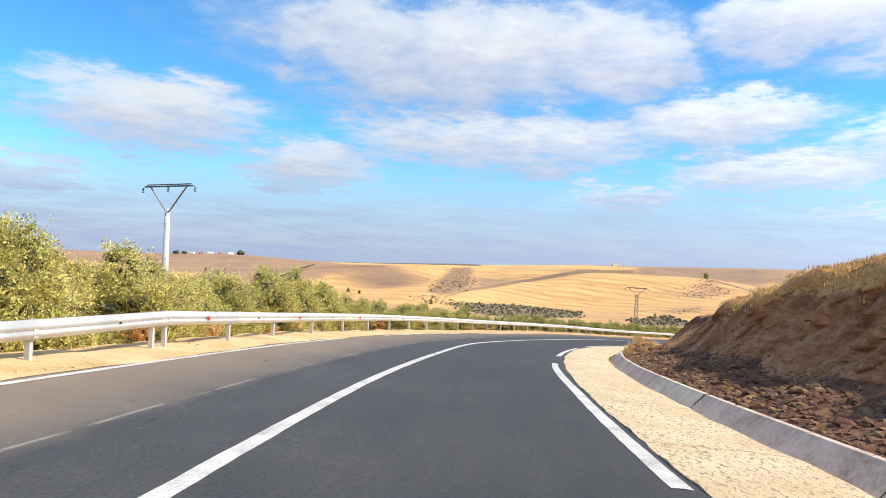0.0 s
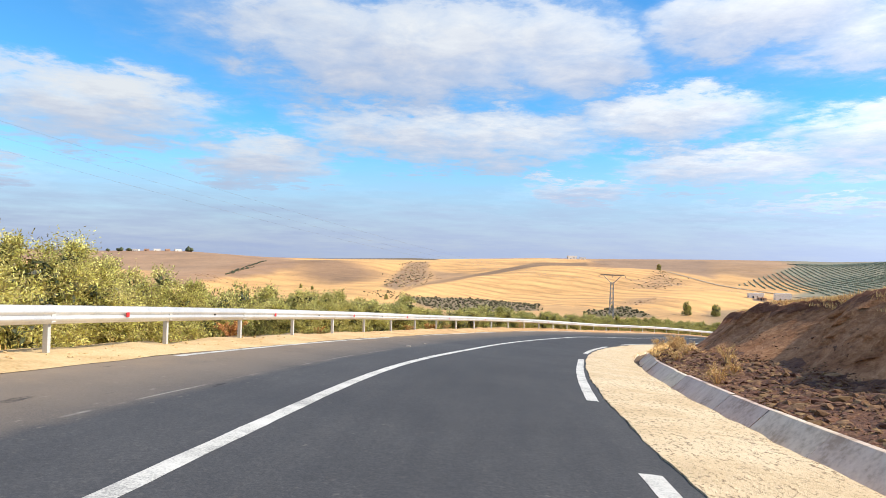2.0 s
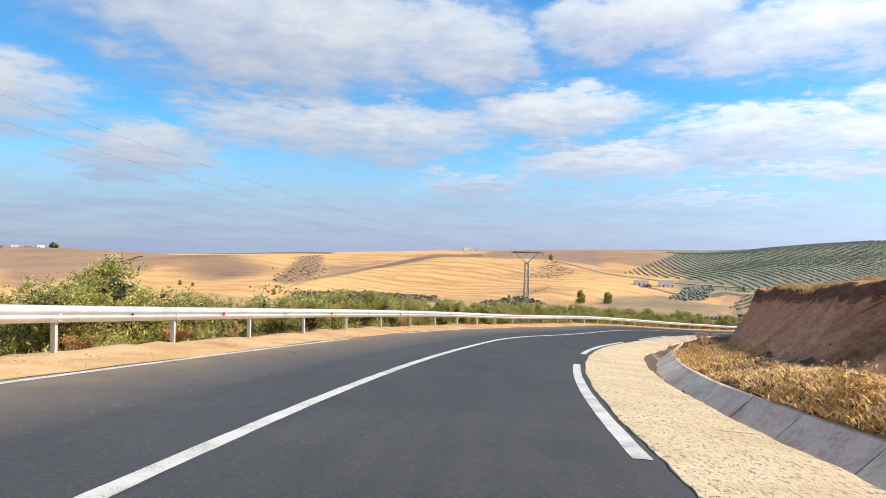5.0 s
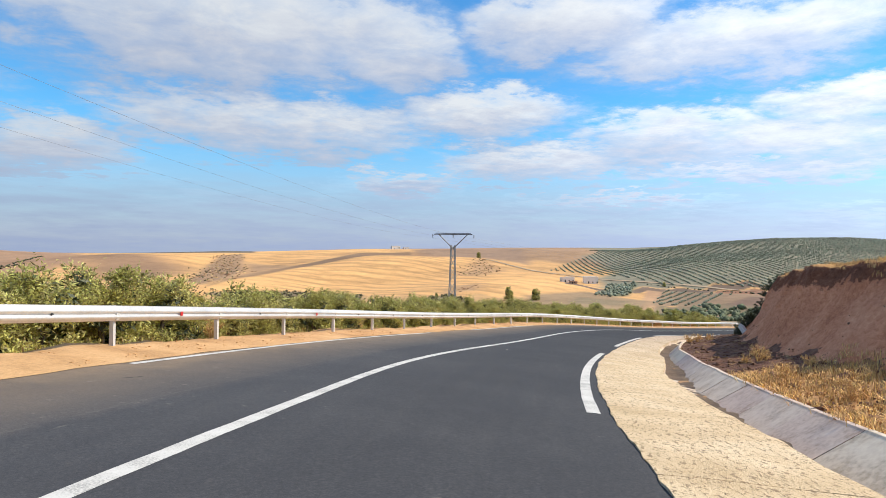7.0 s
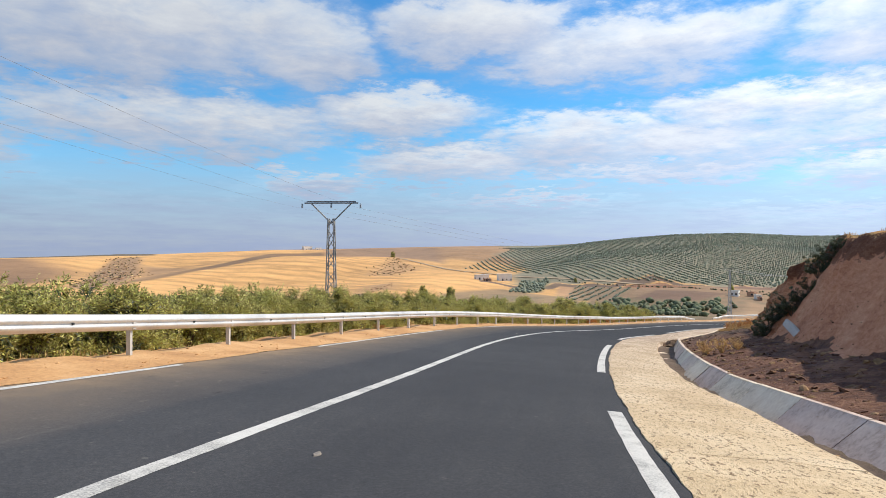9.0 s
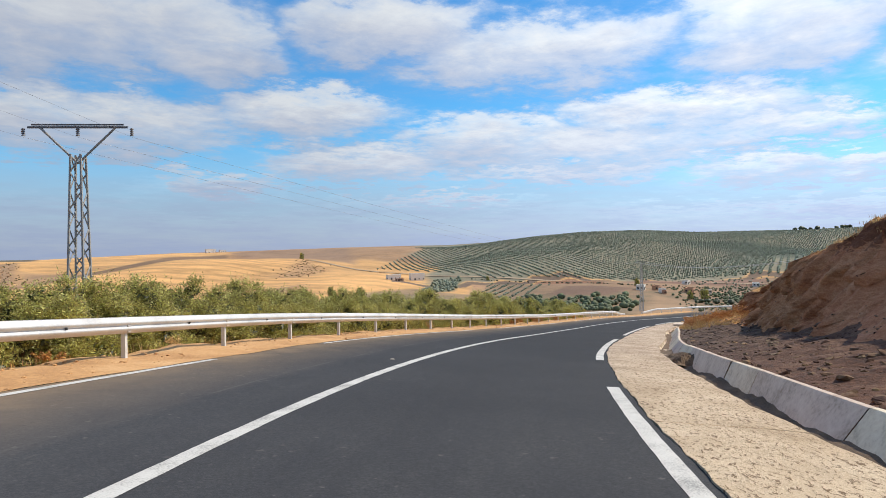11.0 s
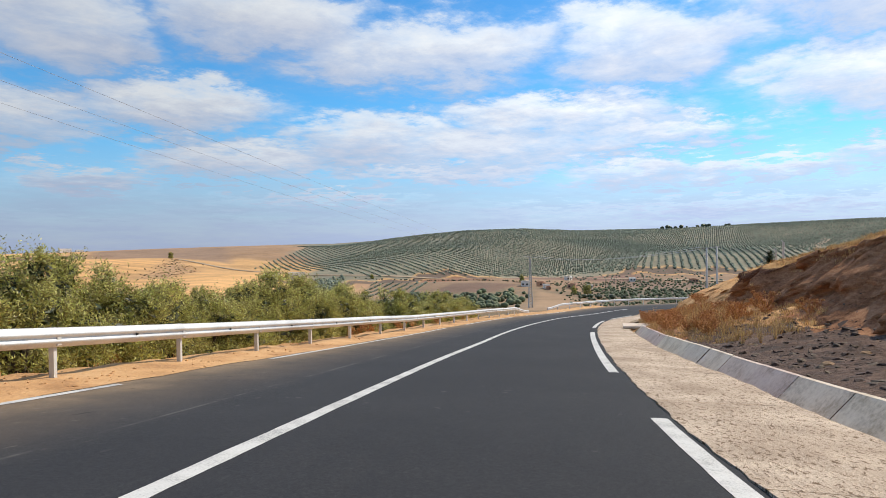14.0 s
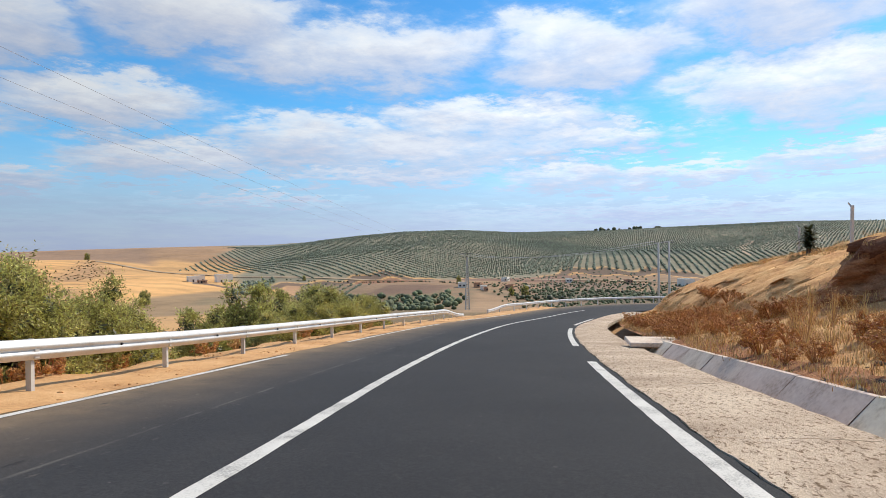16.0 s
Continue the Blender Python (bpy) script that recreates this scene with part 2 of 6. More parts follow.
    # stray chips
    chip = n.ramp(n.noise(pos, 9.0, 2, 0.5), [(0.70, 0.0), (0.74, 0.35)])
    col = n.mix(n.math("MULTIPLY", chip, n.ramp(patch, [(0.48, 0.0), (0.56, 1.0)])), col, (0.22, 0.20, 0.18))
    b = n.add("ShaderNodeBsdfPrincipled")
    n.put(b.inputs["Base Color"], col)
    n.put(b.inputs["Roughness"], n.math("MULTIPLY_ADD", streak, 0.2, 0.78))
    b.inputs["Specular IOR Level"].default_value = 0.22
    bn = n.add("ShaderNodeBump")
    bn.inputs["Strength"].default_value, bn.inputs["Distance"].default_value = 0.5, 0.006
    n.put(bn.inputs["Height"], n.noise(pos, 120, 3, 0.7))
    n.link(bn.outputs[0], b.inputs["Normal"])
    out = n.add("ShaderNodeOutputMaterial")
    n.link(b.outputs[0], out.inputs[0])
    return m


M_ASPHALT = asphalt()
M_PAINT = material("road_paint", [(0.25, 0.245, 0.23), (0.60, 0.585, 0.54), (0.69, 0.675, 0.63)], 2.2, 60, 0.75, 0.2, 120, 0.003, speck=0.5, spread=0.15)


def apron_concrete():
    """Raked pale concrete: short dark scores across the slab, pits, dust, washed paler near the gutter; greyer further down."""
    m = bpy.data.materials.new("pale_concrete")
    m.use_nodes = True
    n = Nodes(m.node_tree)
    pos = n.add("ShaderNodeNewGeometry").outputs["Position"]
    at = n.add("ShaderNodeAttribute", attribute_name="track").outputs["Vector"]
    sep = n.add("ShaderNodeSeparateXYZ")
    n.link(at, sep.inputs[0])
    s, u = sep.outputs[0], sep.outputs[1]
    score = n.noise(n.vmath("MULTIPLY", at, (0.5, 1.0, 1.0)), 19, 5, 0.66, 0.9)
    pit = n.noise(pos, 55, 3, 0.65)
    patch = n.noise(pos, 0.8, 5, 0.62, 0.3)
    tone = n.math("ADD", n.math("MULTIPLY", patch, 0.55), n.math("MULTIPLY", pit, 0.45))
    pale = n.ramp(tone, [(0.34, (0.56, 0.41, 0.235)), (0.50, (0.72, 0.56, 0.355)), (0.64, (0.82, 0.68, 0.475))])
    grey = n.ramp(tone, [(0.34, (0.34, 0.25, 0.175)), (0.50, (0.54, 0.42, 0.31)), (0.64, (0.76, 0.63, 0.48))])
    late = n.ramp(n.math("MULTIPLY", s, 0.01), [(0.70, 0.0), (1.12, 1.0)])
    col = n.mix(late, pale, grey)
    # scores show in drifts, more of them down the road
    drift = n.math("MULTIPLY_ADD", late, 0.35, n.ramp(n.math("ADD", n.math("MULTIPLY", patch, 0.6), n.math("MULTIPLY", n.noise(at, 0.5, 3, 0.5), 0.4)), [(0.36, 0.50), (0.60, 1.0)]), clamp=True)
    cut = n.math("MULTIPLY", n.ramp(score, [(0.40, 1.0), (0.46, 0.0)]), drift)
    col = n.mix(n.math("MULTIPLY", cut, 0.97), col, (0.19, 0.125, 0.075))
    stain = n.ramp(n.noise(n.vmath("MULTIPLY", at, (1.0, 0.30, 1.0)), 1.3, 3, 0.6), [(0.72, 0.0), (0.78, 0.8)])
    col = n.mix(stain, col, (0.13, 0.085, 0.055))
    b = n.add("ShaderNodeBsdfPrincipled")
    n.put(b.inputs["Base Color"], col)
    b.inputs["Roughness"].default_value = 0.93
    b.inputs["Specular IOR Level"].default_value = 0.2
    bn = n.add("ShaderNodeBump")
    bn.inputs["Strength"].default_value, bn.inputs["Distance"].default_value = 1.0, 0.02
    n.put(bn.inputs["Height"], n.math("ADD", score, n.math("MULTIPLY", pit, 0.5)))
    n.link(bn.outputs[0], b.inputs["Normal"])
    out = n.add("ShaderNodeOutputMaterial")
    n.link(b.outputs[0], out.inputs[0])
    return m


M_APRON = apron_concrete()
M_CONCRETE = material("grey_concrete", [(0.44, 0.33, 0.235), (0.68, 0.555, 0.435), (0.78, 0.665, 0.535)], 1.6, 14, 0.9, 0.25, 45, 0.008, per_object=0.10, speck=0.4, spread=0.15)
M_SILT = material("gutter_silt", [(0.06, 0.04, 0.027), (0.13, 0.088, 0.058), (0.21, 0.15, 0.10)], 1.5, 16, 0.95, 0.8, 22, 0.03)
M_SAND = material("sandy_verge", [(0.50, 0.32, 0.135), (0.70, 0.49, 0.245), (0.80, 0.60, 0.34)], 0.8, 18, 0.95, 0.7, 24, 0.03, spread=0.15,
                  later=[(0.42, 0.215, 0.085), (0.62, 0.345, 0.145), (0.74, 0.46, 0.22)], later_at=(0.32, 0.75))
M_STEEL = material("galvanised_steel", [(0.46, 0.455, 0.44), (0.63, 0.62, 0.60), (0.74, 0.73, 0.71)], 1.5, 30, 0.46, 0.05, 50, 0.002, metal=0.35, per_object=0.06)
M_POST = material("galvanised_post", [(0.56, 0.55, 0.52), (0.70, 0.69, 0.66)], 3, 40, 0.6, 0.05, 50, 0.002, metal=0.15, per_object=0.12)
M_RED = material("red_reflector", [(0.55, 0.03, 0.03), (0.70, 0.06, 0.06)], 20, 80, 0.3, 0)
M_BOLT = material("dark_bolt", [(0.05, 0.05, 0.05), (0.12, 0.12, 0.12)], 20, 80, 0.5, 0, metal=0.6)


def leaf_material(name, colours, scale, per_island=0.4, through_light=0.35, later=None, later_at=(0.3, 0.7)):
    """Foliage: patches of colour, a shift per leaf, some light let through."""
    m = material(name, colours, scale, 12, 0.5, 0, per_island=per_island, later=later, later_at=later_at)
    n = m.node_tree
    b = next(x for x in n.nodes if x.type == "BSDF_PRINCIPLED")
    out = next(x for x in n.nodes if x.type == "OUTPUT_MATERIAL")
    tr, mx = n.nodes.new("ShaderNodeBsdfTranslucent"), n.nodes.new("ShaderNodeMixShader")
    mx.inputs[0].default_value = through_light
    n.links.new(b.inputs["Base Color"].links[0].from_socket, tr.inputs[0])
    n.links.new(b.outputs[0], mx.inputs[1])
    n.links.new(tr.outputs[0], mx.inputs[2])
    n.links.new(mx.outputs[0], out.inputs[0])
    return m


M_LEAF = leaf_material("olive_leaf", [(0.30, 0.27, 0.075), (0.60, 0.53, 0.17), (0.82, 0.72, 0.34)], 1.1, 0.6, 0.32,
                       later=[(0.21, 0.205, 0.05), (0.46, 0.42, 0.125), (0.70, 0.62, 0.26)], later_at=(0.34, 0.80))
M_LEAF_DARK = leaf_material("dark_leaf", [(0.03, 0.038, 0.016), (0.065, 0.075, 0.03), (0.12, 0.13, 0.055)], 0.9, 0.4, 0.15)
M_WEED = material("dry_weed", [(0.34, 0.125, 0.038), (0.54, 0.25, 0.08), (0.68, 0.42, 0.16)], 2.0, 15, 0.8, 0, per_island=0.35)
M_ORANGE = material("orange_soil", [(0.46, 0.20, 0.07), (0.68, 0.355, 0.13), (0.80, 0.50, 0.22)], 0.8, 9, 0.95, 0.9, 12, 0.05, spread=0.14)
M_STRAW = material("straw_ground", [(0.36, 0.17, 0.06), (0.56, 0.305, 0.115), (0.70, 0.44, 0.19)], 0.9, 11, 0.95, 0.9, 14, 0.05, spread=0.13)
M_LEDGE = material("crumbled_soil", [(0.06, 0.025, 0.011), (0.155, 0.074, 0.034), (0.29, 0.16, 0.08)], 1.2, 9, 0.97, 1.0, 14, 0.06, per_island=0.22, spread=0.14,
                   later=[(0.045, 0.027, 0.016), (0.11, 0.067, 0.04), (0.21, 0.135, 0.083)], later_at=(0.82, 0.94))
M_RUBBLE = material("rubble_stone", [(0.075, 0.032, 0.014), (0.165, 0.082, 0.04), (0.36, 0.21, 0.115)], 2.5, 16, 0.95, 0.6, 20, 0.03, per_island=0.35,
                    later=[(0.05, 0.035, 0.026), (0.11, 0.075, 0.055), (0.22, 0.155, 0.11)], later_at=(0.82, 0.94))
M_ROCK = material("rock", [(0.15, 0.078, 0.045), (0.27, 0.145, 0.085), (0.38, 0.23, 0.145)], 3, 20, 0.95, 0.5, 25, 0.02, per_island=0.25)
M_STONE = material("far_stone", [(0.30, 0.175, 0.09), (0.50, 0.31, 0.16), (0.68, 0.46, 0.26)], 0.08, 1.0, 0.95, 0, per_island=0.45)
M_SCRUB = material("dry_scrub", [(0.055, 0.05, 0.022), (0.11, 0.095, 0.042), (0.19, 0.155, 0.075)], 0.05, 1.0, 0.9, 0, per_island=0.5)
M_PLASTER = material("white_plaster", [(0.78, 0.72, 0.62), (0.90, 0.86, 0.78)], 0.4, 4, 0.9, 0)
M_CLAY = material("clay_wall", [(0.42, 0.23, 0.14), (0.58, 0.36, 0.23)], 0.4, 4, 0.9, 0)
M_DARK = material("dark_opening", [(0.02, 0.02, 0.02), (0.05, 0.045, 0.04)], 1, 5, 0.8, 0)
M_TRACK = material("dirt_track", [(0.36, 0.25, 0.15), (0.50, 0.38, 0.25)], 0.05, 0.6, 0.95, 0)
M_VALLEY = material("valley_leaf", [(0.075, 0.095, 0.04), (0.125, 0.145, 0.07), (0.18, 0.195, 0.105)], 0.05, 1.0, 0.8, 0, per_island=0.35)
M_GROVE = material("grove_leaf", [(0.155, 0.185, 0.115), (0.22, 0.245, 0.165), (0.29, 0.31, 0.225)], 0.02, 1.0, 0.8, 0, per_island=0.3)
M_BARK = material("bark", [(0.10, 0.07, 0.05), (0.20, 0.15, 0.11)], 6, 40, 0.9, 0.6, 40, 0.02)
M_GRASS = material("dry_grass", [(0.48, 0.27, 0.10), (0.66, 0.43, 0.18), (0.78, 0.58, 0.29)], 1.5, 20, 0.9, 0, per_island=0.3)
M_CARD = material("grey_card", [(0.20, 0.175, 0.145), (0.32, 0.28, 0.235)], 8, 40, 0.9, 0.3, 40, 0.004)
M_STALK = material("dry_stalks", [(0.50, 0.25, 0.075), (0.76, 0.46, 0.17), (0.86, 0.64, 0.32)], 1.5, 20, 0.85, 0, per_island=0.45)
M_POLE = material("pole_concrete", [(0.48, 0.46, 0.43), (0.62, 0.60, 0.56)], 2, 20, 0.85, 0.2, 30, 0.01)
M_LATTICE = material("lattice_steel", [(0.24, 0.235, 0.22), (0.38, 0.37, 0.35)], 3, 20, 0.7, 0, metal=0.05)
M_DARKSTEEL = material("dark_steel", [(0.10, 0.10, 0.11), (0.18, 0.18, 0.19)], 3, 20, 0.6, 0, metal=0.4)
M_WIRE = material("wire", [(0.24, 0.24, 0.26), (0.30, 0.30, 0.32)], 1, 5, 0.5, 0, metal=0.5)



def earth():
    """Cut soil: dark brown topsoil at the upper end of the bend turning red further down; crumbs, streaks and roots."""
    m = bpy.data.materials.new("cut_soil")
    m.use_nodes = True
    n = Nodes(m.node_tree)
    pos = n.add("ShaderNodeNewGeometry").outputs["Position"]
    sep = n.add("ShaderNodeSeparateXYZ")
    n.link(pos, sep.inputs[0])
    big = n.noise(pos, 0.55, 6, 0.62, 0.4)
    mid = n.noise(n.vmath("MULTIPLY", pos, (1.0, 1.0, 2.6)), 3.0, 6, 0.66, 0.5)
    fine = n.noise(pos, 22, 4, 0.7)
    fac = n.math("ADD", n.math("MULTIPLY", big, 0.36), n.math("ADD", n.math("MULTIPLY", mid, 0.38), n.math("MULTIPLY", fine, 0.26)))
    dark = n.ramp(fac, [(0.36, (0.10, 0.042, 0.02)), (0.49, (0.32, 0.15, 0.07)), (0.57, (0.48, 0.25, 0.125)), (0.67, (0.64, 0.39, 0.22))])
    red = n.ramp(fac, [(0.34, (0.26, 0.095, 0.05)), (0.47, (0.52, 0.225, 0.12)), (0.57, (0.64, 0.32, 0.185)), (0.67, (0.74, 0.46, 0.30))])
    where = n.math("MULTIPLY", n.math("ADD", sep.outputs[1], n.math("MULTIPLY_ADD", big, 24.0, -12.0)), 0.01)
    brown = n.ramp(fac, [(0.36, (0.10, 0.04, 0.02)), (0.49, (0.34, 0.158, 0.076)), (0.57, (0.48, 0.25, 0.13)), (0.67, (0.62, 0.38, 0.22))])
    col = n.mix(n.ramp(where, [(0.42, 0.0), (0.52, 1.0)]), dark, red)
    col = n.mix(n.ramp(where, [(0.76, 0.0), (0.86, 1.0)]), col, brown)
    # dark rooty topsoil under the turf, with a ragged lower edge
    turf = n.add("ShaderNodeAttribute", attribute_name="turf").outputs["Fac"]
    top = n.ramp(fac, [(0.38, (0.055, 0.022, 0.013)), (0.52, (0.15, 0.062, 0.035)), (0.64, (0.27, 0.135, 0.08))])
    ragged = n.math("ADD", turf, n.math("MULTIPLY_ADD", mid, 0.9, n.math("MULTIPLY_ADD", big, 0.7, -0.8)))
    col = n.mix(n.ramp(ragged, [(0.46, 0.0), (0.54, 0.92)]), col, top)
    sod = n.add("ShaderNodeAttribute", attribute_name="sod").outputs["Fac"]
    straw = n.ramp(n.math("ADD", n.math("MULTIPLY", mid, 0.5), n.math("MULTIPLY", fine, 0.5)), [(0.34, (0.33, 0.155, 0.055)), (0.50, (0.56, 0.305, 0.115)), (0.66, (0.72, 0.46, 0.20))])
    matted = n.math("ADD", sod, n.math("MULTIPLY_ADD", mid, 1.0, n.math("MULTIPLY_ADD", fine, 0.6, -0.8)))
    col = n.mix(n.ramp(matted, [(0.46, 0.0), (0.58, 1.0)]), col, straw)
    b = n.add("ShaderNodeBsdfPrincipled")
    n.put(b.inputs["Base Color"], col)
    b.inputs["Roughness"].default_value = 0.97
    b.inputs["Specular IOR Level"].default_value = 0.15
    bn = n.add("ShaderNodeBump")
    bn.inputs["Strength"].default_value, bn.inputs["Distance"].default_value = 0.9, 0.07
    n.put(bn.inputs["Height"], n.math("ADD", n.math("MULTIPLY", mid, 0.7), n.math("MULTIPLY", n.noise(pos, 13, 5, 0.7), 0.5)))
    n.link(bn.outputs[0], b.inputs["Normal"])
    out = n.add("ShaderNodeOutputMaterial")
    n.link(b.outputs[0], out.inputs[0])
    return m


M_EARTH = earth()

# ---------------------------------------------------------------- the line of the road
# every 15 m along the centre line: x, y, z, cross fall
CENTRE = [
    (-2.2, -9.94, -0.25, -0.048),
    (-1.58, 5.17, -1.68, -0.047),
    (0.23, 20.26, -3.16, -0.048),
    (3.99, 35.08, -4.81, -0.041),
    (9.49, 49.37, -6.52, -0.045),
    (17.06, 62.72, -8.14, -0.051),
    (26.57, 74.75, -9.76, -0.043),
    (37.43, 85.51, -11.19, -0.031),
    (49.55, 94.73, -12.88, -0.025),
    (62.34, 102.93, -14.41, -0.003),
    (75.58, 110.5, -15.83, -0.007),
    (89.41, 117.19, -17.21, -0.015),
    (103.91, 122.62, -18.55, -0.021),
]
S0, STEP = -10.0, 15.0
# behind the start the road runs on straight; past the end it swings right
_rows = [list(r) for r in CENTRE]
_first = [2 * a - b for a, b in zip(_rows[0], _rows[1])]
_rows.insert(0, _first)
_rows.insert(0, [2 * a - b for a, b in zip(_rows[0], _rows[1])])
S0 -= 2 * STEP
_az = math.atan2(_rows[-1][0] - _rows[-2][0], _rows[-1][1] - _rows[-2][1])
for _i in range(6):
    _az += radians((8, 20, 24, 24, 20, 10)[_i])
    x, y, z, b = _rows[-1]
    _rows.append([x + STEP * math.sin(_az), y + STEP * math.cos(_az), z - (0.9, 0.7, 0.6, 0.6, 0.6, 0.6)[_i], -0.02])
_P = np.array(_rows)
S1 = S0 + STEP * (len(_rows) - 1)
# natural cubic spline through the rows
_n = len(_P)
_A = np.eye(_n) * 4 + np.eye(_n, k=1) + np.eye(_n, k=-1)
_A[0], _A[-1] = np.eye(_n)[0], np.eye(_n)[-1]
_B = np.zeros_like(_P)
_B[1:-1] = 6 * (_P[2:] - 2 * _P[1:-1] + _P[:-2])
_M = np.linalg.solve(_A, _B)


def line(s):
    """x, y, z and cross fall of the centre line at s (arrays welcome)."""
    q = (np.asarray(s, float) - S0) / STEP
    i = np.clip(np.floor(q).astype(int), 0, _n - 2)
    t = (q - i)[..., None]
    a, b, ma, mb = _P[i], _P[i + 1], _M[i], _M[i + 1]
    return ma * (1 - t) ** 3 / 6 + mb * t ** 3 / 6 + (a - ma / 6) * (1 - t) + (b - mb / 6) * t


def on_road(s, u, h=0.0):
    """World places at s along the road, u to the right of the centre line, h above the road's plane."""
    s, u, h = np.broadcast_arrays(np.asarray(s, float), np.asarray(u, float), np.asarray(h, float))
    p, a, b = line(s), line(s - 0.5), line(s + 0.5)
    d = (b - a)[..., :2]
    d = d / np.linalg.norm(d, axis=-1, keepdims=True)
    right = np.stack([d[..., 1], -d[..., 0]], -1)
    # beyond the carriageway the cross fall stops
    fall = p[..., 3] * np.clip(u, -6, 6)
    return np.concatenate([p[..., :2] + right * u[..., None], (p[..., 2] + fall + h)[..., None]], -1)


def heading(s):
    a, b = line(s - 0.5), line(s + 0.5)
    return math.atan2(b[0] - a[0], b[1] - a[1])     # clockwise from +y


def mesh_ob(name, verts, faces, mat, smooth=False, parent=None, label=""):
    me = bpy.data.meshes.new(name)
    me.from_pydata([tuple(map(float, v)) for v in verts], [], faces)
    for m in (mat if isinstance(mat, (list, tuple)) else [mat]):
        me.materials.append(m)
    if smooth:
        me.shade_smooth()
    ob = new(name, me)
    ob.parent = parent
    if label:
        tagged(ob, label=label)
    return ob


def part(name, bm, mat, parent=None, label="", smooth=False):
    me = bpy.data.meshes.new(name)
    bm.to_mesh(me)
    bm.free()
    me.materials.append(mat)
    if smooth:
        me.shade_smooth()
    ob = new(name, me)
    ob.parent = parent
    if label:
        tagged(ob, label=label)
    return ob


def grid_faces(nu, nv):
    """Faces of a grid of nu rows of nv points."""
    i, j = np.meshgrid(np.arange(nu - 1), np.arange(nv - 1), indexing="ij")
    a = (i * nv + j).ravel()
    return np.stack([a, a + 1, a + nv + 1, a + nv], 1)[:, ::-1].tolist()


def sweep(name, s, us, hs, mat, smooth=True, parent=None):
    """A sheet along the road through the offsets us at the heights hs."""
    s = np.asarray(s, float)
    us, hs = np.asarray(us, float), np.asarray(hs, float)
    v = on_road(s[:, None], us[None, :], hs[None, :]).reshape(-1, 3)
    return mesh_ob(name, v, grid_faces(len(s), len(us)), mat, smooth, parent)


def wave(x, *freqs):
    """A smooth pseudo-random wave for uneven edges."""
    return sum(np.sin(x * f + 1.7 * i * i + 0.3) / (1 + 0.6 * i) for i, f in enumerate(freqs))


def box(bm, size, m=None):
    g = bmesh.ops.create_cube(bm, size=1.0, matrix=(m or Matrix()) @ Matrix.Diagonal((*size, 1)))
    return g["verts"]


def tube(bm, a, b, r0, r1=None, seg=8):
    """A tapered bar from a to b."""
    a, b = Vector(a), Vector(b)
    d = b - a
    m = Matrix.Translation((a + b) / 2) @ d.to_track_quat("Z", "Y").to_matrix().to_4x4()
    bmesh.ops.create_cone(bm, cap_ends=True, segments=seg, radius1=r0, radius2=r0 if r1 is None else r1, depth=d.length, matrix=m)


# ---------------------------------------------------------------- carriageway
S = np.arange(-36, S1 - 1, 0.5)
Fine = np.arange(-30, 185, 0.25)

# asphalt, with a ragged right edge
_us = np.array([-3.62, -3.0, -2.2, -1.1, 0, 1.1, 2.2, 3.2, 3.66, 3.90])
_v = on_road(Fine[:, None], _us[None, :], 0.0)
_rag = 0.035 * wave(Fine, 1.9, 4.3, 9.7, 17.0)
_v[:, -1, :] = on_road(Fine, 3.90 + _rag, -0.02)
_v[:, 0, :] = on_road(Fine, -3.62 + 0.02 * wave(Fine, 1.3, 3.1, 8.7), -0.004)
road = mesh_ob("road", _v.reshape(-1, 3), grid_faces(len(Fine), len(_us)), M_ASPHALT, True)


def track(ob, s, us):
    """Keeps the place along and across the road for the streaks of the asphalt."""
    at = ob.data.attributes.new("track", "FLOAT_VECTOR", "POINT")
    a, b = np.meshgrid(s, us, indexing="ij")
    at.data.foreach_set("vector", np.stack([a, b, 0 * a], -1).astype(np.float32).ravel())


track(road, Fine, _us)
tagged(road, "dark grey asphalt carriageway with painted lines", "road", kind="structure")
_far = sweep("road_far", np.arange(184.75, S1 - 1, 1.0), [-3.62, -1.7, 0, 1.7, 3.84], [0, 0, 0, 0, -0.01], M_ASPHALT)
track(_far, np.arange(184.75, S1 - 1, 1.0), np.array([-3.62, -1.7, 0, 1.7, 3.84]))
tagged(_far, "dark grey asphalt road bending away", "road", kind="structure")


def stripe(name, s_from, s_to, u, width, seed):
    s = np.arange(s_from, s_to + 0.01, 0.25)
    e = 0.003
    a = u - width / 2 + e * wave(s + seed, 5.0, 11.0, 19.0)
    b = u + width / 2 + e * wave(s + seed + 9, 4.0, 13.0, 23.0)
    v = np.stack([on_road(s, a, 0.004), on_road(s, (a + b) / 2, 0.007), on_road(s, b, 0.004)], 1)
    return mesh_ob(name, v.reshape(-1, 3), grid_faces(len(s), 3), M_PAINT, True, road)




def centre_u(s):
    """The painted line does not keep quite to the middle."""
    raw = lambda q: np.interp(q, (0, 11, 13.5, 19, 25, 28, 32.4, 34.3, 39.6, 47, 53, 58, 61, 65.6, 69.3, 71, 75.2, 80, 83, 87, 92, 94, 98.4, 111, 117, 123, 129.6, 138, 145),
                              (-0.03, 0.0, 0.06, 0.09, -0.12, -0.12, 0.0, 0.08, 0.06, 0.02, -0.02, -0.08, -0.24, -0.20, -0.05, 0.02, 0.10, 0.0, -0.10, -0.20, -0.13, -0.07, -0.02, -0.05, -0.07, 0.0, -0.10, -0.08, 0.0))
    return 0.02 + sum(raw(s + d) for d in (-2, -1, 0, 1, 2)) / 5


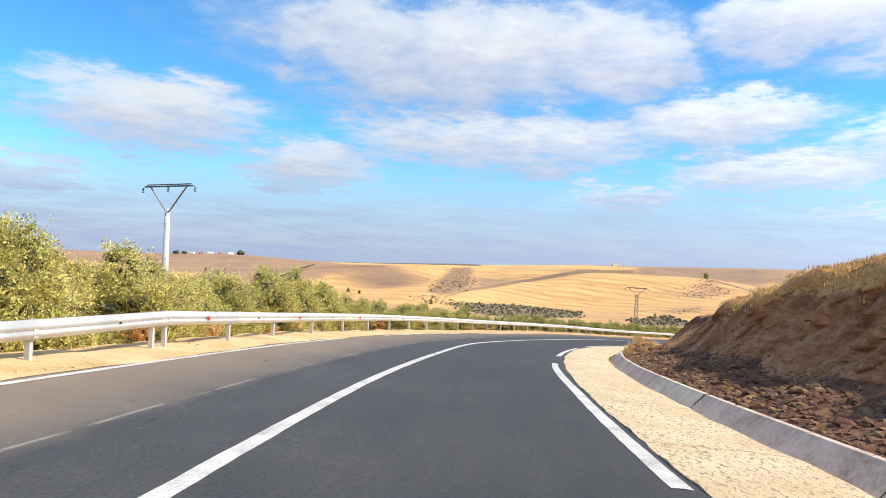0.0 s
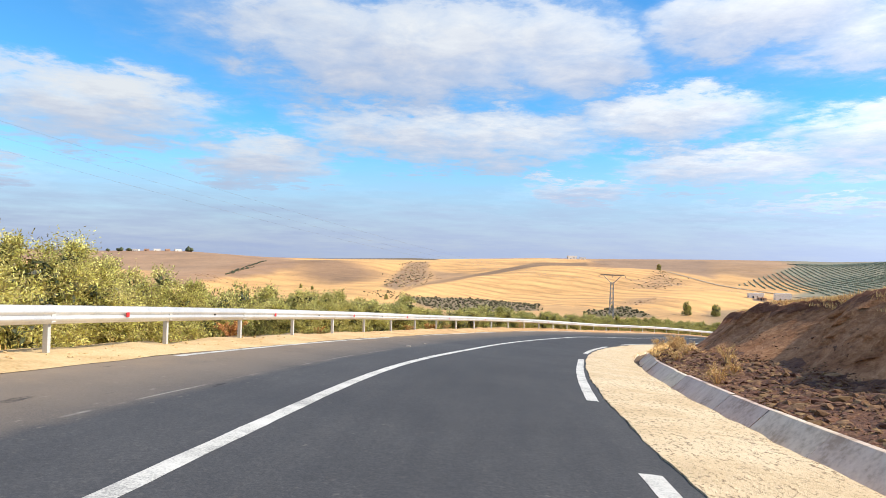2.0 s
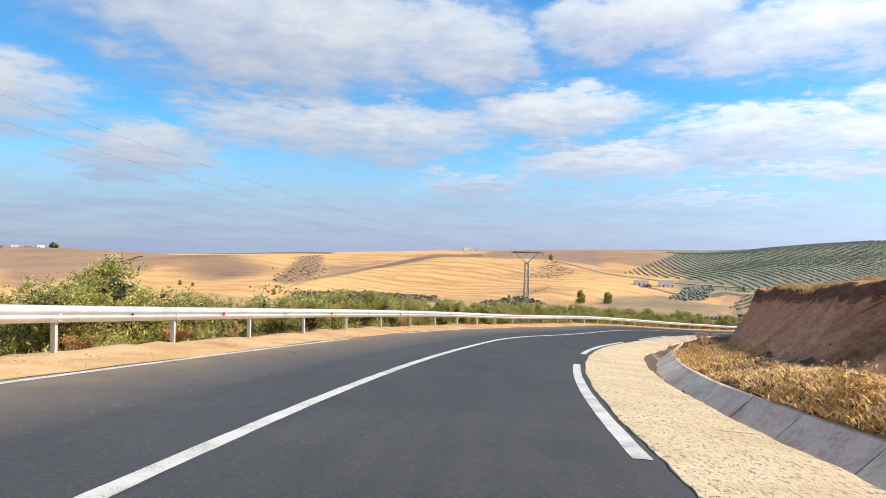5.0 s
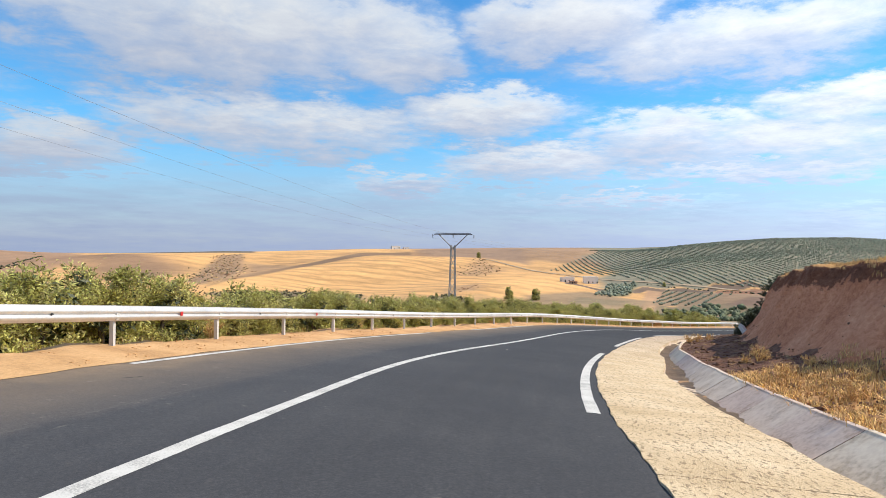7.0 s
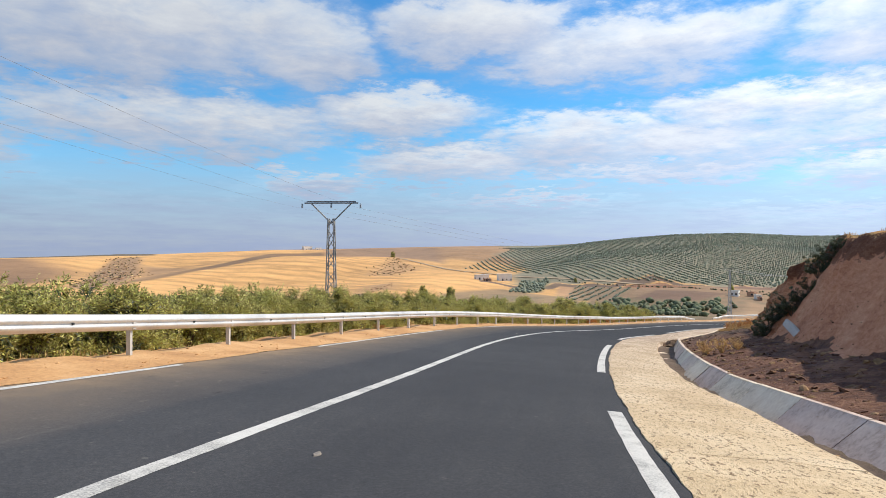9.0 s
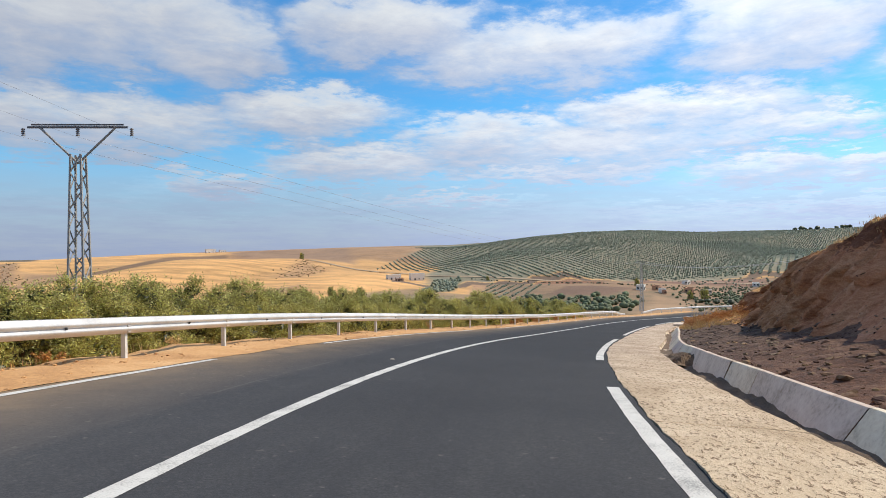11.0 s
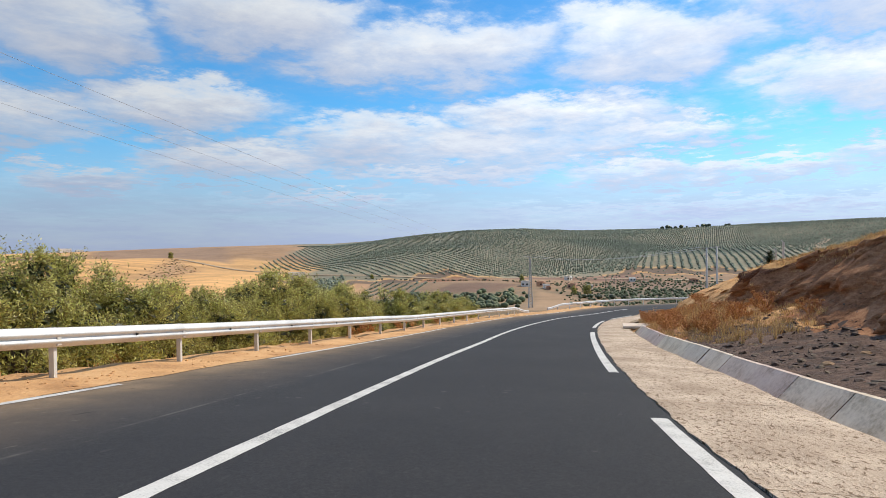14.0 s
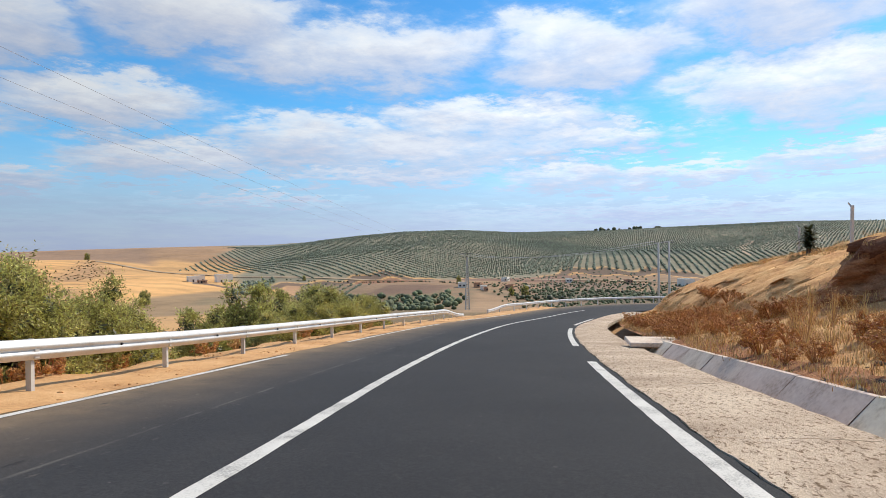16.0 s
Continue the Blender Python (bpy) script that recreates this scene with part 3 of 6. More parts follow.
stripe("centre_line", -30, 184, centre_u(np.arange(-30, 184.01, 0.25)), 0.165, 0)
EDGE_U = ((-20, 3.60), (12, 3.64), (18, 3.52), (34, 3.68), (60, 3.57), (72, 3.63), (97, 3.64), (101, 3.69), (118, 3.62), (180, 3.60))
for _i, (_a, _b) in enumerate(((-14, -0.5), (5.2, 19.9), (24.4, 36.3), (40.9, 53.2), (58.5, 74.2), (79.8, 90.5), (95.5, 110.6), (115.5, 132.3), (137.4, 151.0), (156.0, 170.5))):
    _u = np.interp(np.arange(_a, _b + 0.01, 0.25), *zip(*EDGE_U))
    stripe("edge_dash", _a, _b, _u, 0.19, _i * 5)
    stripe("edge_dash", _a - 0.1, _b + 0.4, -3.40, 0.13, _i * 7)

# pale rough concrete apron between asphalt and gutter, with cross joints


def gut(s):
    """Inner lip of the gutter."""
    return np.interp(s, (-40, 14, 40, 48, 58, 63, 68.9, 72, 76, 80, 94, 98, 105, 112, 115, 118.7, 123, 140),
                     (5.5, 5.5, 5.52, 5.6, 5.72, 5.66, 5.60, 5.84, 5.82, 5.46, 5.38, 5.40, 5.47, 5.72, 5.78, 5.65, 5.47, 5.46))


def gut_top(s):
    """Top of the gutter's outer wall."""
    return np.interp(s, (-40, 20, 36, 41, 48, 58, 63, 68, 75, 77, 80, 95, 106, 116, 121, 126, 140),
                     (6.1, 6.1, 6.2, 6.33, 6.4, 6.78, 6.95, 7.0, 6.82, 6.66, 6.42, 6.3, 6.4, 6.45, 6.4, 6.15, 6.15))


def apron_panel(a, b):
    s = np.linspace(a + 0.008, b - 0.008, 30)
    k = np.linspace(0, 1, 7)
    lip = gut(s) + 0.02 * wave(s, 1.1, 2.7, 6.1)
    us = 3.86 + (lip - 3.86)[:, None] * k[None, :]
    us[:, 0] = 3.83 + 0.016 * wave(s, 1.7, 6.9, 14.0)
    h = np.interp(k, (0, 0.15, 0.6, 1), (0.002, 0.010, 0.010, -0.005))
    v = on_road(s[:, None], us, h[None, :])
    v[..., 2] += 0.006 * wave(3.1 * s[:, None] + 2.0 * us, 1.0, 2.3)
    v = v.reshape(-1, 3)
    nv = len(k)
    f = grid_faces(len(s), nv)
    lo = v - np.array((0, 0, 0.2))
    n = len(v)
    for edge in ([i * nv + nv - 1 for i in range(len(s))], [i * nv for i in range(len(s))][::-1]):
        for i, j in zip(edge[:-1], edge[1:]):
            f.append((i, j, j + n, i + n))
    at = np.stack([np.repeat(s, nv), us.ravel(), 0 * us.ravel()], 1)
    return np.vstack([v, lo]), f, np.vstack([at, at])


apron = new("pavement")
tagged(apron, "pale sandy rough concrete apron beside the asphalt", "pavement", kind="structure")
_joints = [-36]
_rj = random.Random(4)
while _joints[-1] < 186:
    _joints.append(_joints[-1] + _rj.uniform(3.6, 4.4))
for _a, _b in zip(_joints[:-1], _joints[1:]):
    _v, _f, _at = apron_panel(_a, _b)
    _o = mesh_ob("slab", _v, _f, M_APRON, False, apron)
    _o.data.attributes.new("track", "FLOAT_VECTOR", "POINT").data.foreach_set("vector", _at.astype(np.float32).ravel())

# precast gutter: channel bottom and a sloping outer wall, panel by panel
gutter = new("gutter")
tagged(gutter, "grey concrete roadside gutter of sloping panels", "gutter", kind="structure")


def gutter_panel(a, b, rnd):
    s = np.linspace(a + 0.006, b - 0.006, 4)
    lip, far = gut(s), gut_top(s) + rnd.uniform(-0.012, 0.012)
    top = np.interp(s, (86, 92, 100, 104), (0.21, 0.26, 0.26, 0.22)) + rnd.uniform(-0.008, 0.008)
    steep = np.interp(s, (50, 56, 64, 70, 76, 84, 92, 100, 110), (0.46, 0.66, 0.70, 0.56, 0.46, 0.46, 0.22, 0.22, 0.42))
    us = np.stack([lip - 0.02, lip + 0.04, np.maximum(far - steep - 0.1, lip + 0.08), far - 0.11, far - 0.09, far - 0.01, far + 0.005, far + 0.03], 1)
    z = 0 * s
    h = np.stack([z - 0.05, z - 0.26, z - 0.27, top - 0.03, top - 0.006, top, top - 0.012, top - 0.16], 1)
    v = on_road(s[:, None], us, h).reshape(-1, 3)
    return v, grid_faces(len(s), us.shape[1])


def vnoise(p, scale, octaves=4):
    return np.array([noise.fractal(Vector(q) * scale, 1.0, 2.0, octaves) for q in p])


# soil lying in the channel, its colour darkened for the shade down there
def channel_soil():
    s = np.arange(-36, 136, 0.3)
    k = np.linspace(0, 1, 6)
    us = gut(s)[:, None] + (gut_top(s) - gut(s) - 0.26)[:, None] * k[None, :]
    v = on_road(s[:, None], us, np.array([-0.19, -0.22, -0.23, -0.22, -0.19, -0.15])[None, :]).reshape(-1, 3)
    v[:, 2] += 0.08 * vnoise(v, 0.5, 4) + 0.03 * vnoise(v, 4.0, 3)
    ob = mesh_ob("soil_strip", v, grid_faces(len(s), len(k)), M_SILT, True)
    tagged(ob, "washed-in soil along the gutter bottom, darkened as channel shade", "soil", kind="structure")


_rg = random.Random(8)
_g = -36.0
while _g < 136:
    _w = _rg.uniform(1.9, 2.1)
    mesh_ob("panel", *gutter_panel(_g, _g + _w, _rg), M_CONCRETE, False, gutter)
    _g += _w
channel_soil()


# ---------------------------------------------------------------- cut slope on the inner side of the bend
BANK_S = (-40, -10, 6, 14, 22, 28, 34, 40, 46, 54, 62, 70, 76, 82, 88, 94, 100, 106, 112, 118, 124, 130, 136, 139, 143, 151, 158, 170, 184)


def bank_top(s):
    """Height of the cut's brow over the road."""
    return np.interp(s, BANK_S, (3.2, 3.16, 3.01, 2.88, 2.81, 2.45, 2.46, 2.41, 2.47, 2.6, 2.99, 3.46, 3.68, 3.82, 4.0, 4.15, 4.13, 4.08, 3.89, 3.57, 3.43, 3.2, 3.13, 3.19, 3.31, 3.45, 3.65, 3.9, 0.2))


def bank_foot(s):
    """Where the steep face starts."""
    return np.interp(s, BANK_S, (7.4, 7.32, 7.53, 7.78, 8.08, 8.33, 8.08, 7.87, 8.14, 8.53, 8.93, 9.22, 9.19, 9.07, 9.08, 9.46, 9.68, 9.72, 9.78, 9.84, 9.96, 10.16, 10.23, 9.91, 9.64, 9.25, 8.79, 8.46, 7.6))


def bank_brow(s):
    """Where the steep face ends."""
    return bank_foot(s) + np.interp(s, (24, 32, 50, 58, 68, 108, 122, 132, 136.5, 138.5), (0.75, 0.95, 0.95, 0.75, 0.55, 0.5, 0.62, 0.5, 0.28, 1.3)) * np.clip(bank_top(s), 0.5, 4)


def bank():
    s = np.arange(-36, 186, 0.22)
    k = np.concatenate([np.linspace(0, 1, 13), np.linspace(1, 2, 23)[1:], np.linspace(2, 3, 12)[1:], np.linspace(3, 4, 9)[1:], np.linspace(4, 5, 5)[1:]])
    v = np.zeros((len(s), len(k), 3))
    top, foot = bank_top(s), bank_foot(s)
    brow = bank_brow(s) + 0.25 * wave(s, 0.21, 0.53, 1.3)
    u1, h1 = gut_top(s) + 0.0, 0.15 + 0 * s
    u2, h2 = foot, 0.42 + 0.06 * wave(s, 0.4, 1.1, 2.3) + 0.10 * (top - 1.5).clip(0) + np.interp(s, (118, 127, 136, 139), (0.0, 0.5, 0.75, 0.2))
    h2 = np.minimum(h2, np.maximum(top * 0.5, 0.2))
    u3, h3 = brow, top + np.interp(s, (26, 34, 94, 102), (0.12, 0.05, 0.05, 0.12)) * wave(s, 0.5, 1.4, 3.1)
    level = np.interp(s, (22, 30, 98, 112), (0, 1, 1, 0))
    u4, h4 = brow + 2.2, h3 + 0.55 - 0.45 * level
    u5, h5 = brow + 26 - 14 * level, h3 + 1.9 - 1.55 * level
    # the back of the bank runs down into the field
    u6, h6 = u5 + 4, h5 - 2.6 - 1.5 * (s > 136)
    knots = [(u1, h1), (u2, h2), (u3, h3), (u4, h4), (u5, h5), (u6, h6)]
    for j, kk in enumerate(k):
        i = min(int(kk), 4)
        t = kk - i
        (ua, ha), (ub, hb) = knots[i], knots[i + 1]
        if i == 1:
            hh = ha + (hb - ha) * t ** np.interp(s, (136.5, 139), (1.25, 0.6))
            uu = ua + (ub - ua) * t
        elif i == 3:
            uu, hh = ua + (ub - ua) * t ** 2, ha + (hb - ha) * t
        else:
            uu, hh = ua + (ub - ua) * t, ha + (hb - ha) * t
        if i == 0:
            # a heap of cut straw and spoil along the ledge
            hh = hh + 0.30 * math.sin(math.pi * t ** 0.8) * np.interp(s, (34, 38, 46, 50), (0, 1, 1, 0))
        v[:, j] = on_road(s, uu, hh)
    flat = v.reshape(-1, 3)
    n1 = vnoise(flat, 0.55, 4)
    # gullies and scrape marks run down and along the face
    along = np.repeat(s, len(k))
    kk = np.tile(k, len(s))
    n2 = vnoise(np.stack([along * 1.5 + kk * 1.6, kk * 1.1, 0 * kk], 1) + 31.0, 1.2, 4)
    n3 = vnoise(flat * np.array((1.0, 1.0, 1.6)) + 7.0, 5.5, 3)
    face = np.interp(kk, (0, 0.3, 1.0, 1.4, 1.9, 2.2, 3.0, 4.0), (0.0, 0.4, 0.6, 1.0, 1.0, 0.5, 0.3, 0.3))
    rough = lambda *a: np.repeat(np.interp(s, (8, 20, 34, 46, 54, 84, 94, 108), a), len(k))
    push = face * (rough(0.5, 0.42, 0.25, 0.16, 0.12, 0.12, 0.6, 0.9) * n1 + rough(0.5, 0.42, 0.22, 0.16, 0.14, 0.14, 0.5, 0.65) * n2 + rough(0.18, 0.18, 0.10, 0.08, 0.05, 0.05, 0.16, 0.24) * n3)
    # slanting bucket scratches on the fresh part of the cut
    slant = along + 2.6 * kk
    n4 = vnoise(np.stack([slant * 1.25, kk * 0.5, 0 * kk], 1) + 11.0, 2.2, 2)
    push = push + 0.26 * n4 * np.interp(kk, (1.25, 1.5, 1.85, 2.0), (0, 1, 1, 0)) * np.interp(along, (20, 28, 48, 54), (0.3, 1, 1, 0))
    # the turf hangs over the face
    lip = np.interp(kk, (1.72, 1.86, 2.0, 2.12), (0, 1, 0.8, 0)) * rough(0.2, 0.2, 0.8, 1, 1, 1, 0.6, 0.2)
    push = push - lip * (0.13 + 0.10 * n3)
    d = np.stack([np.gradient(v[:, 0, 0]), np.gradient(v[:, 0, 1])], 1)
    d /= np.linalg.norm(d, axis=1, keepdims=True)
    right = np.repeat(np.stack([d[:, 1], -d[:, 0]], 1), len(k), 0)
    flat[:, :2] += right * (push * 0.9)[:, None]
    flat[:, 2] += push * 0.30 + face * (0.10 * n2 + 0.09 * n3)
    ob = mesh_ob("embankment", flat, grid_faces(len(s), len(k)), [M_EARTH, M_STRAW, M_ORANGE, M_LEDGE], True)
    # dry grass over the brow, and on the ledge further down the road
    fi = np.repeat(np.arange(len(s) - 1), len(k) - 1)
    fj = np.tile(np.arange(len(k) - 1), len(s) - 1)
    grassy = (k[fj] > 2.45) | ((k[fj] < 0.9 + 0.1 * np.sin(s[fi] * 1.7)) & (s[fi] > 122) & (k[fj] > 0.12)) | ((s[fi] > 141.5) & (k[fj] > 0.25))
    mound = (s[fi] > 137.6 + 0.5 * np.sin(k[fj] * 9)) & (k[fj] > 0.3) & (k[fj] < 2.5)
    straw = ((s[fi] > 37) & (s[fi] < 46)) | ((s[fi] > 53) & (s[fi] < 67) & (k[fj] < 0.42 + 0.1 * np.sin(s[fi] * 2.1)))
    ledge = (k[fj] < 1.0 + 0.12 * np.sin(s[fi] * 1.3)) & (s[fi] < 124 + 3 * np.sin(k[fj] * 5))
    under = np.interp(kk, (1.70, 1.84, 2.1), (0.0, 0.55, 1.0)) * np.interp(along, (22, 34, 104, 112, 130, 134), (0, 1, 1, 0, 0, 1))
    # straw litter and roots creep over the edge
    sod = np.interp(kk + np.interp(along, (20, 32), (0.22, 0.0)), (1.90, 2.0, 2.12, 2.3), (0.0, 0.42, 0.8, 1.0)) + 0.10 * n1
    ob.data.attributes.new("sod", "FLOAT", "POINT").data.foreach_set("value", sod.astype(np.float32))
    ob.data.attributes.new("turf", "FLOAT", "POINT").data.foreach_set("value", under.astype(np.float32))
    grassy = np.where(ledge, np.where(straw & (k[fj] < 0.8), 1, 3), grassy)
    ob.data.polygons.foreach_set("material_index", np.where(mound, 2, grassy).astype(np.int32))
    tagged(ob, "red-brown earth cut slope with rough eroded face", "embankment", kind="structure")
    return ob


embankment = bank()


# ---------------------------------------------------------------- sandy verge on the outer side, and the slope below it
def verge():
    s = np.arange(-36, 186, 0.5)
    us = np.array([-3.54, -3.75, -4.1, -4.6, -5.1, -5.6, -6.3, -7.2, -8.5, -10, -12, -15, -17])
    hs = np.array([-0.006, 0.004, 0.015, 0.02, 0.01, -0.05, -0.30, -0.68, -1.2, -1.8, -2.6, -3.9, -5.2])
    v = on_road(s[:, None], us[None, :], hs[None, :])
    flat = v.reshape(-1, 3)
    amp = np.tile(np.interp(us, (-6, -4.8, -3.4), (0.16, 0.05, 0.0)), len(s))
    flat[:, 2] += amp * vnoise(flat, 0.9, 4)
    v[:, 0, :] = on_road(s, -3.53 + 0.05 * wave(s, 0.7, 1.9, 4.1), 0.004)
    ob = mesh_ob("verge", flat, [f[::-1] for f in grid_faces(len(s), len(us))], M_SAND, True)
    tagged(ob, "bare orange sand verge falling away below the crash barrier", "verge", kind="structure")


verge()

# ---------------------------------------------------------------- ground to the horizon
OX, OY = 40.0, 62.0       # middle of the rings
SKY_AZ = (-180, -60, -33, -24, -19.5, -16, -13, -8, -5, 0, 3, 12, 16, 20, 26, 33, 36, 40, 44, 48, 53, 58, 66, 72, 80, 87, 110, 180)
SKY_EL = (-0.9, -0.9, -0.78, -1.0, -1.0, -1.05, -1.1, -1.05, -0.97, -0.8, -0.8, -0.44, -0.38, -0.3, -0.12, 0.02, 0.03, 0.25, 0.70, 1.03, 1.12, 0.86, 0.92, 1.15, 1.38, 1.3, 1.0, -0.9)


def smooth(x, a, b):
    t = np.clip((x - a) / (b - a), 0, 1)
    return t * t * (3 - 2 * t)


def far_height(x, y):
    """Valley floor, opposite slopes and the skyline."""
    dx, dy = x - OX, y - OY
    r = np.hypot(dx, dy) + 1e-6
    az = np.degrees(np.arctan2(dx, dy))
    olive = smooth(az, 33, 42)
    crest_r = 1800 - 350 * olive
    crest = -6 + crest_r * np.tan(np.radians(np.interp(az, SKY_AZ, SKY_EL)))
    floor = -47.0
    foot = 720 - 40 * olive
    up = np.clip((r - foot) / (crest_r - foot), 0, 1.6)
    prof = np.minimum(up, 1) * (1.25 - 0.25 * np.minimum(up, 1))
    z = floor + (crest - floor) * np.minimum(prof, 1.0)
    # the land falls away behind the skyline
    z = np.where(r > crest_r, crest - 0.04 * (r - crest_r), z)
    z = np.where(r < foot, floor, z)
    near = -26 - 21 * smooth(r, 120, 420)
    z = np.where(r < foot, np.maximum(near, floor), z)
    roll = 5.5 * np.sin(r / 190 + az / 9) * np.sin(az / 7.0 + 0.6) + 3.0 * np.sin(r / 90 - az / 5)
    for a0, r0, wa, wr, top in ((-6, 1180, 8, 210, 9), (-17, 1450, 7, 250, 8), (13, 1050, 9, 230, 8), (4, 860, 5, 120, 4), (27, 800, 4, 110, 6), (20, 1500, 9, 200, 6), (-21.5, 1790, 5.5, 230, 9)):
        z = z + top * np.exp(-((az - a0) / wa) ** 2 - ((r - r0) / wr) ** 2)
    z = z + roll * smooth(r, 350, 700) * (1 - smooth(r, crest_r * 0.75, crest_r * 0.98))
    return z


_cl_s = np.arange(-36, S1 - 2, 2.0)
_cl = line(_cl_s)
_dl = line(_cl_s + 0.5)[:, :2] - line(_cl_s - 0.5)[:, :2]
_dl /= np.linalg.norm(_dl, axis=1, keepdims=True)


def road_frame(x, y):
    """Nearest s, signed offset u (right positive) and the road's height there."""
    q = np.stack([x, y], -1)
    d2 = ((q[:, None, :] - _cl[None, :, :2]) ** 2).sum(-1)
    i = d2.argmin(1)
    off = q - _cl[i, :2]
    u = off[:, 0] * _dl[i, 1] - off[:, 1] * _dl[i, 0]
    along = (off * _dl[i]).sum(1)
    dist = np.sqrt(d2.min(1))
    side = np.where(u >= 0, 1, -1) * dist
    return _cl_s[i] + np.clip(along, -2, 2), side, _cl[i, 2]


def ground_height(x, y):
    x, y = np.asarray(x, float), np.asarray(y, float)
    s, u, z = road_frame(x, y)
    left = z - np.interp(-u, (0, 5.4, 7, 15, 40, 90), (0.5, 0.5, 1.2, 4.15, 10.0, 16.0))
    top = bank_top(s)
    right = z + np.interp(u, (0, 6, 9, 12, 36, 60), (-0.5, -0.6, -0.6, 0.0, 0.6, 0.3)) + np.where(u > 9.0, (top - 0.1) * smooth(u, np.interp(s, (136, 139), (10.5, 16.0)), np.interp(s, (136, 139), (13.5, 21.0))), 0.0) - 0.5 * smooth(s, 136, 139)
    near = np.where(u < 0, left, right)
    far = far_height(x, y)
    w = np.where(u < 0, smooth(-u, 25, 150), smooth(u, 40, 260))
    return near * (1 - w) + far * w


def ground_material():
    """Fields by the lie of the land: stubble, plough, groves, bare soil; all in world metres."""
    m = bpy.data.materials.new("farmland")
    m.use_nodes = True
    n = Nodes(m.node_tree)
    geo = n.add("ShaderNodeNewGeometry")
    pos = geo.outputs["Position"]
    at = n.add("ShaderNodeAttribute", attribute_name="field")
    col = at.outputs["Color"]
    big = n.noise(pos, 0.012, 5, 0.6, 0.4)
    mid = n.noise(pos, 0.09, 5, 0.6)
    fine = n.noise(pos, 1.4, 4, 0.6)
    shade = n.math("ADD", n.math("MULTIPLY", big, 0.5), n.math("ADD", n.math("MULTIPLY", mid, 0.3), n.math("MULTIPLY", fine, 0.2)))
    val = n.ramp(shade, [(0.32, 0.62), (0.50, 1.0), (0.66, 1.30)])
    col = n.mix(1.0, col, val, "MULTIPLY")
    b = n.add("ShaderNodeBsdfPrincipled")
    n.put(b.inputs["Base Color"], col)
    b.inputs["Roughness"].default_value = 0.95
    bn = n.add("ShaderNodeBump")
    bn.inputs["Strength"].default_value = 0.6
    bn.inputs["Distance"].default_value = 0.3
    n.put(bn.inputs["Height"], n.noise(pos, 0.6, 5, 0.65))
    n.link(bn.outputs[0], b.inputs["Normal"])
    out = n.add("ShaderNodeOutputMaterial")
    n.link(b.outputs[0], out.inputs[0])
    return m


STUBBLE, PLOUGH, SOIL, GROVE, SCRUB, RED = (0.76, 0.425, 0.155), (0.38, 0.225, 0.125), (0.42, 0.25, 0.12), (0.25, 0.225, 0.145), (0.27, 0.19, 0.095), (0.34, 0.16, 0.075)


FIELDS = []


def inside_by(x, y, poly, soft):
    """1 inside an outline, 0 outside, with an edge of the given width in metres."""
    inside = np.zeros(len(x), bool)
    dist = np.full(len(x), 1e9)
    for (ax, ay), (bx, by) in zip(poly, poly[1:] + poly[:1]):
        inside ^= ((ay > y) != (by > y)) & (x < (bx - ax) * (y - ay) / (by - ay + 1e-9) + ax)
        t = np.clip(((x - ax) * (bx - ax) + (y - ay) * (by - ay)) / ((bx - ax) ** 2 + (by - ay) ** 2), 0, 1)
        dist = np.minimum(dist, np.hypot(x - ax - t * (bx - ax), y - ay - t * (by - ay)))
    return smooth(np.where(inside, dist, -dist), -soft, soft)


def field(col, soft, *poly):
    FIELDS.append((list(poly), col, soft))


# slopes across the valley
field((0.37, 0.225, 0.125), 25, (-645, 1477), (-476, 1374), (-400, 1560), (-296, 1206), (-281, 982), (-278, 806), (-288, 721), (-523, 1210))
# brown patch with a wide soft edge on the left hill
field((0.30, 0.175, 0.09), 45, (-150, 930), (-200, 1240), (-110, 1260), (-20, 1020), (-36, 860), (-76, 800))
field((0.15, 0.12, 0.07), 12, (-260, 1800), (-120, 1765), (55, 1690), (110, 1720), (130, 2000), (-290, 2000))
field((0.34, 0.21, 0.11), 8, (-14, 696), (-3, 1022), (23, 1260), (66, 1335), (48, 908), (25, 733), (0, 652))
field((0.25, 0.15, 0.075), 6, (5, 635), (42, 830), (123, 1008), (212, 1146), (298, 1340), (433, 1411), (405, 1308), (259, 1117), (190, 1028), (112, 921), (43, 781))
field((0.42, 0.25, 0.12), 20, (48, 908), (58, 1159), (103, 1092), (123, 1008), (41, 808))
field((0.22, 0.16, 0.085), 5, (5, 581), (36, 592), (87, 619), (133, 576), (113, 492), (77, 473), (36, 478), (19, 523))
field((0.46, 0.27, 0.125), 22, (308, 817), (483, 1120), (429, 908), (339, 806))
field((0.46, 0.27, 0.125), 12, (190, 535), (236, 620), (268, 630), (230, 551))
field((0.20, 0.145, 0.075), 5, (148, 490), (197, 533), (191, 455), (144, 446))
field((0.33, 0.205, 0.12), 15, (461, 1479), (731, 1445), (520, 1000), (490, 1122), (473, 1190), (453, 1389))
field((0.60, 0.34, 0.12), 20, (-800, 1050), (-354, 939), (-219, 592), (-420, 450))
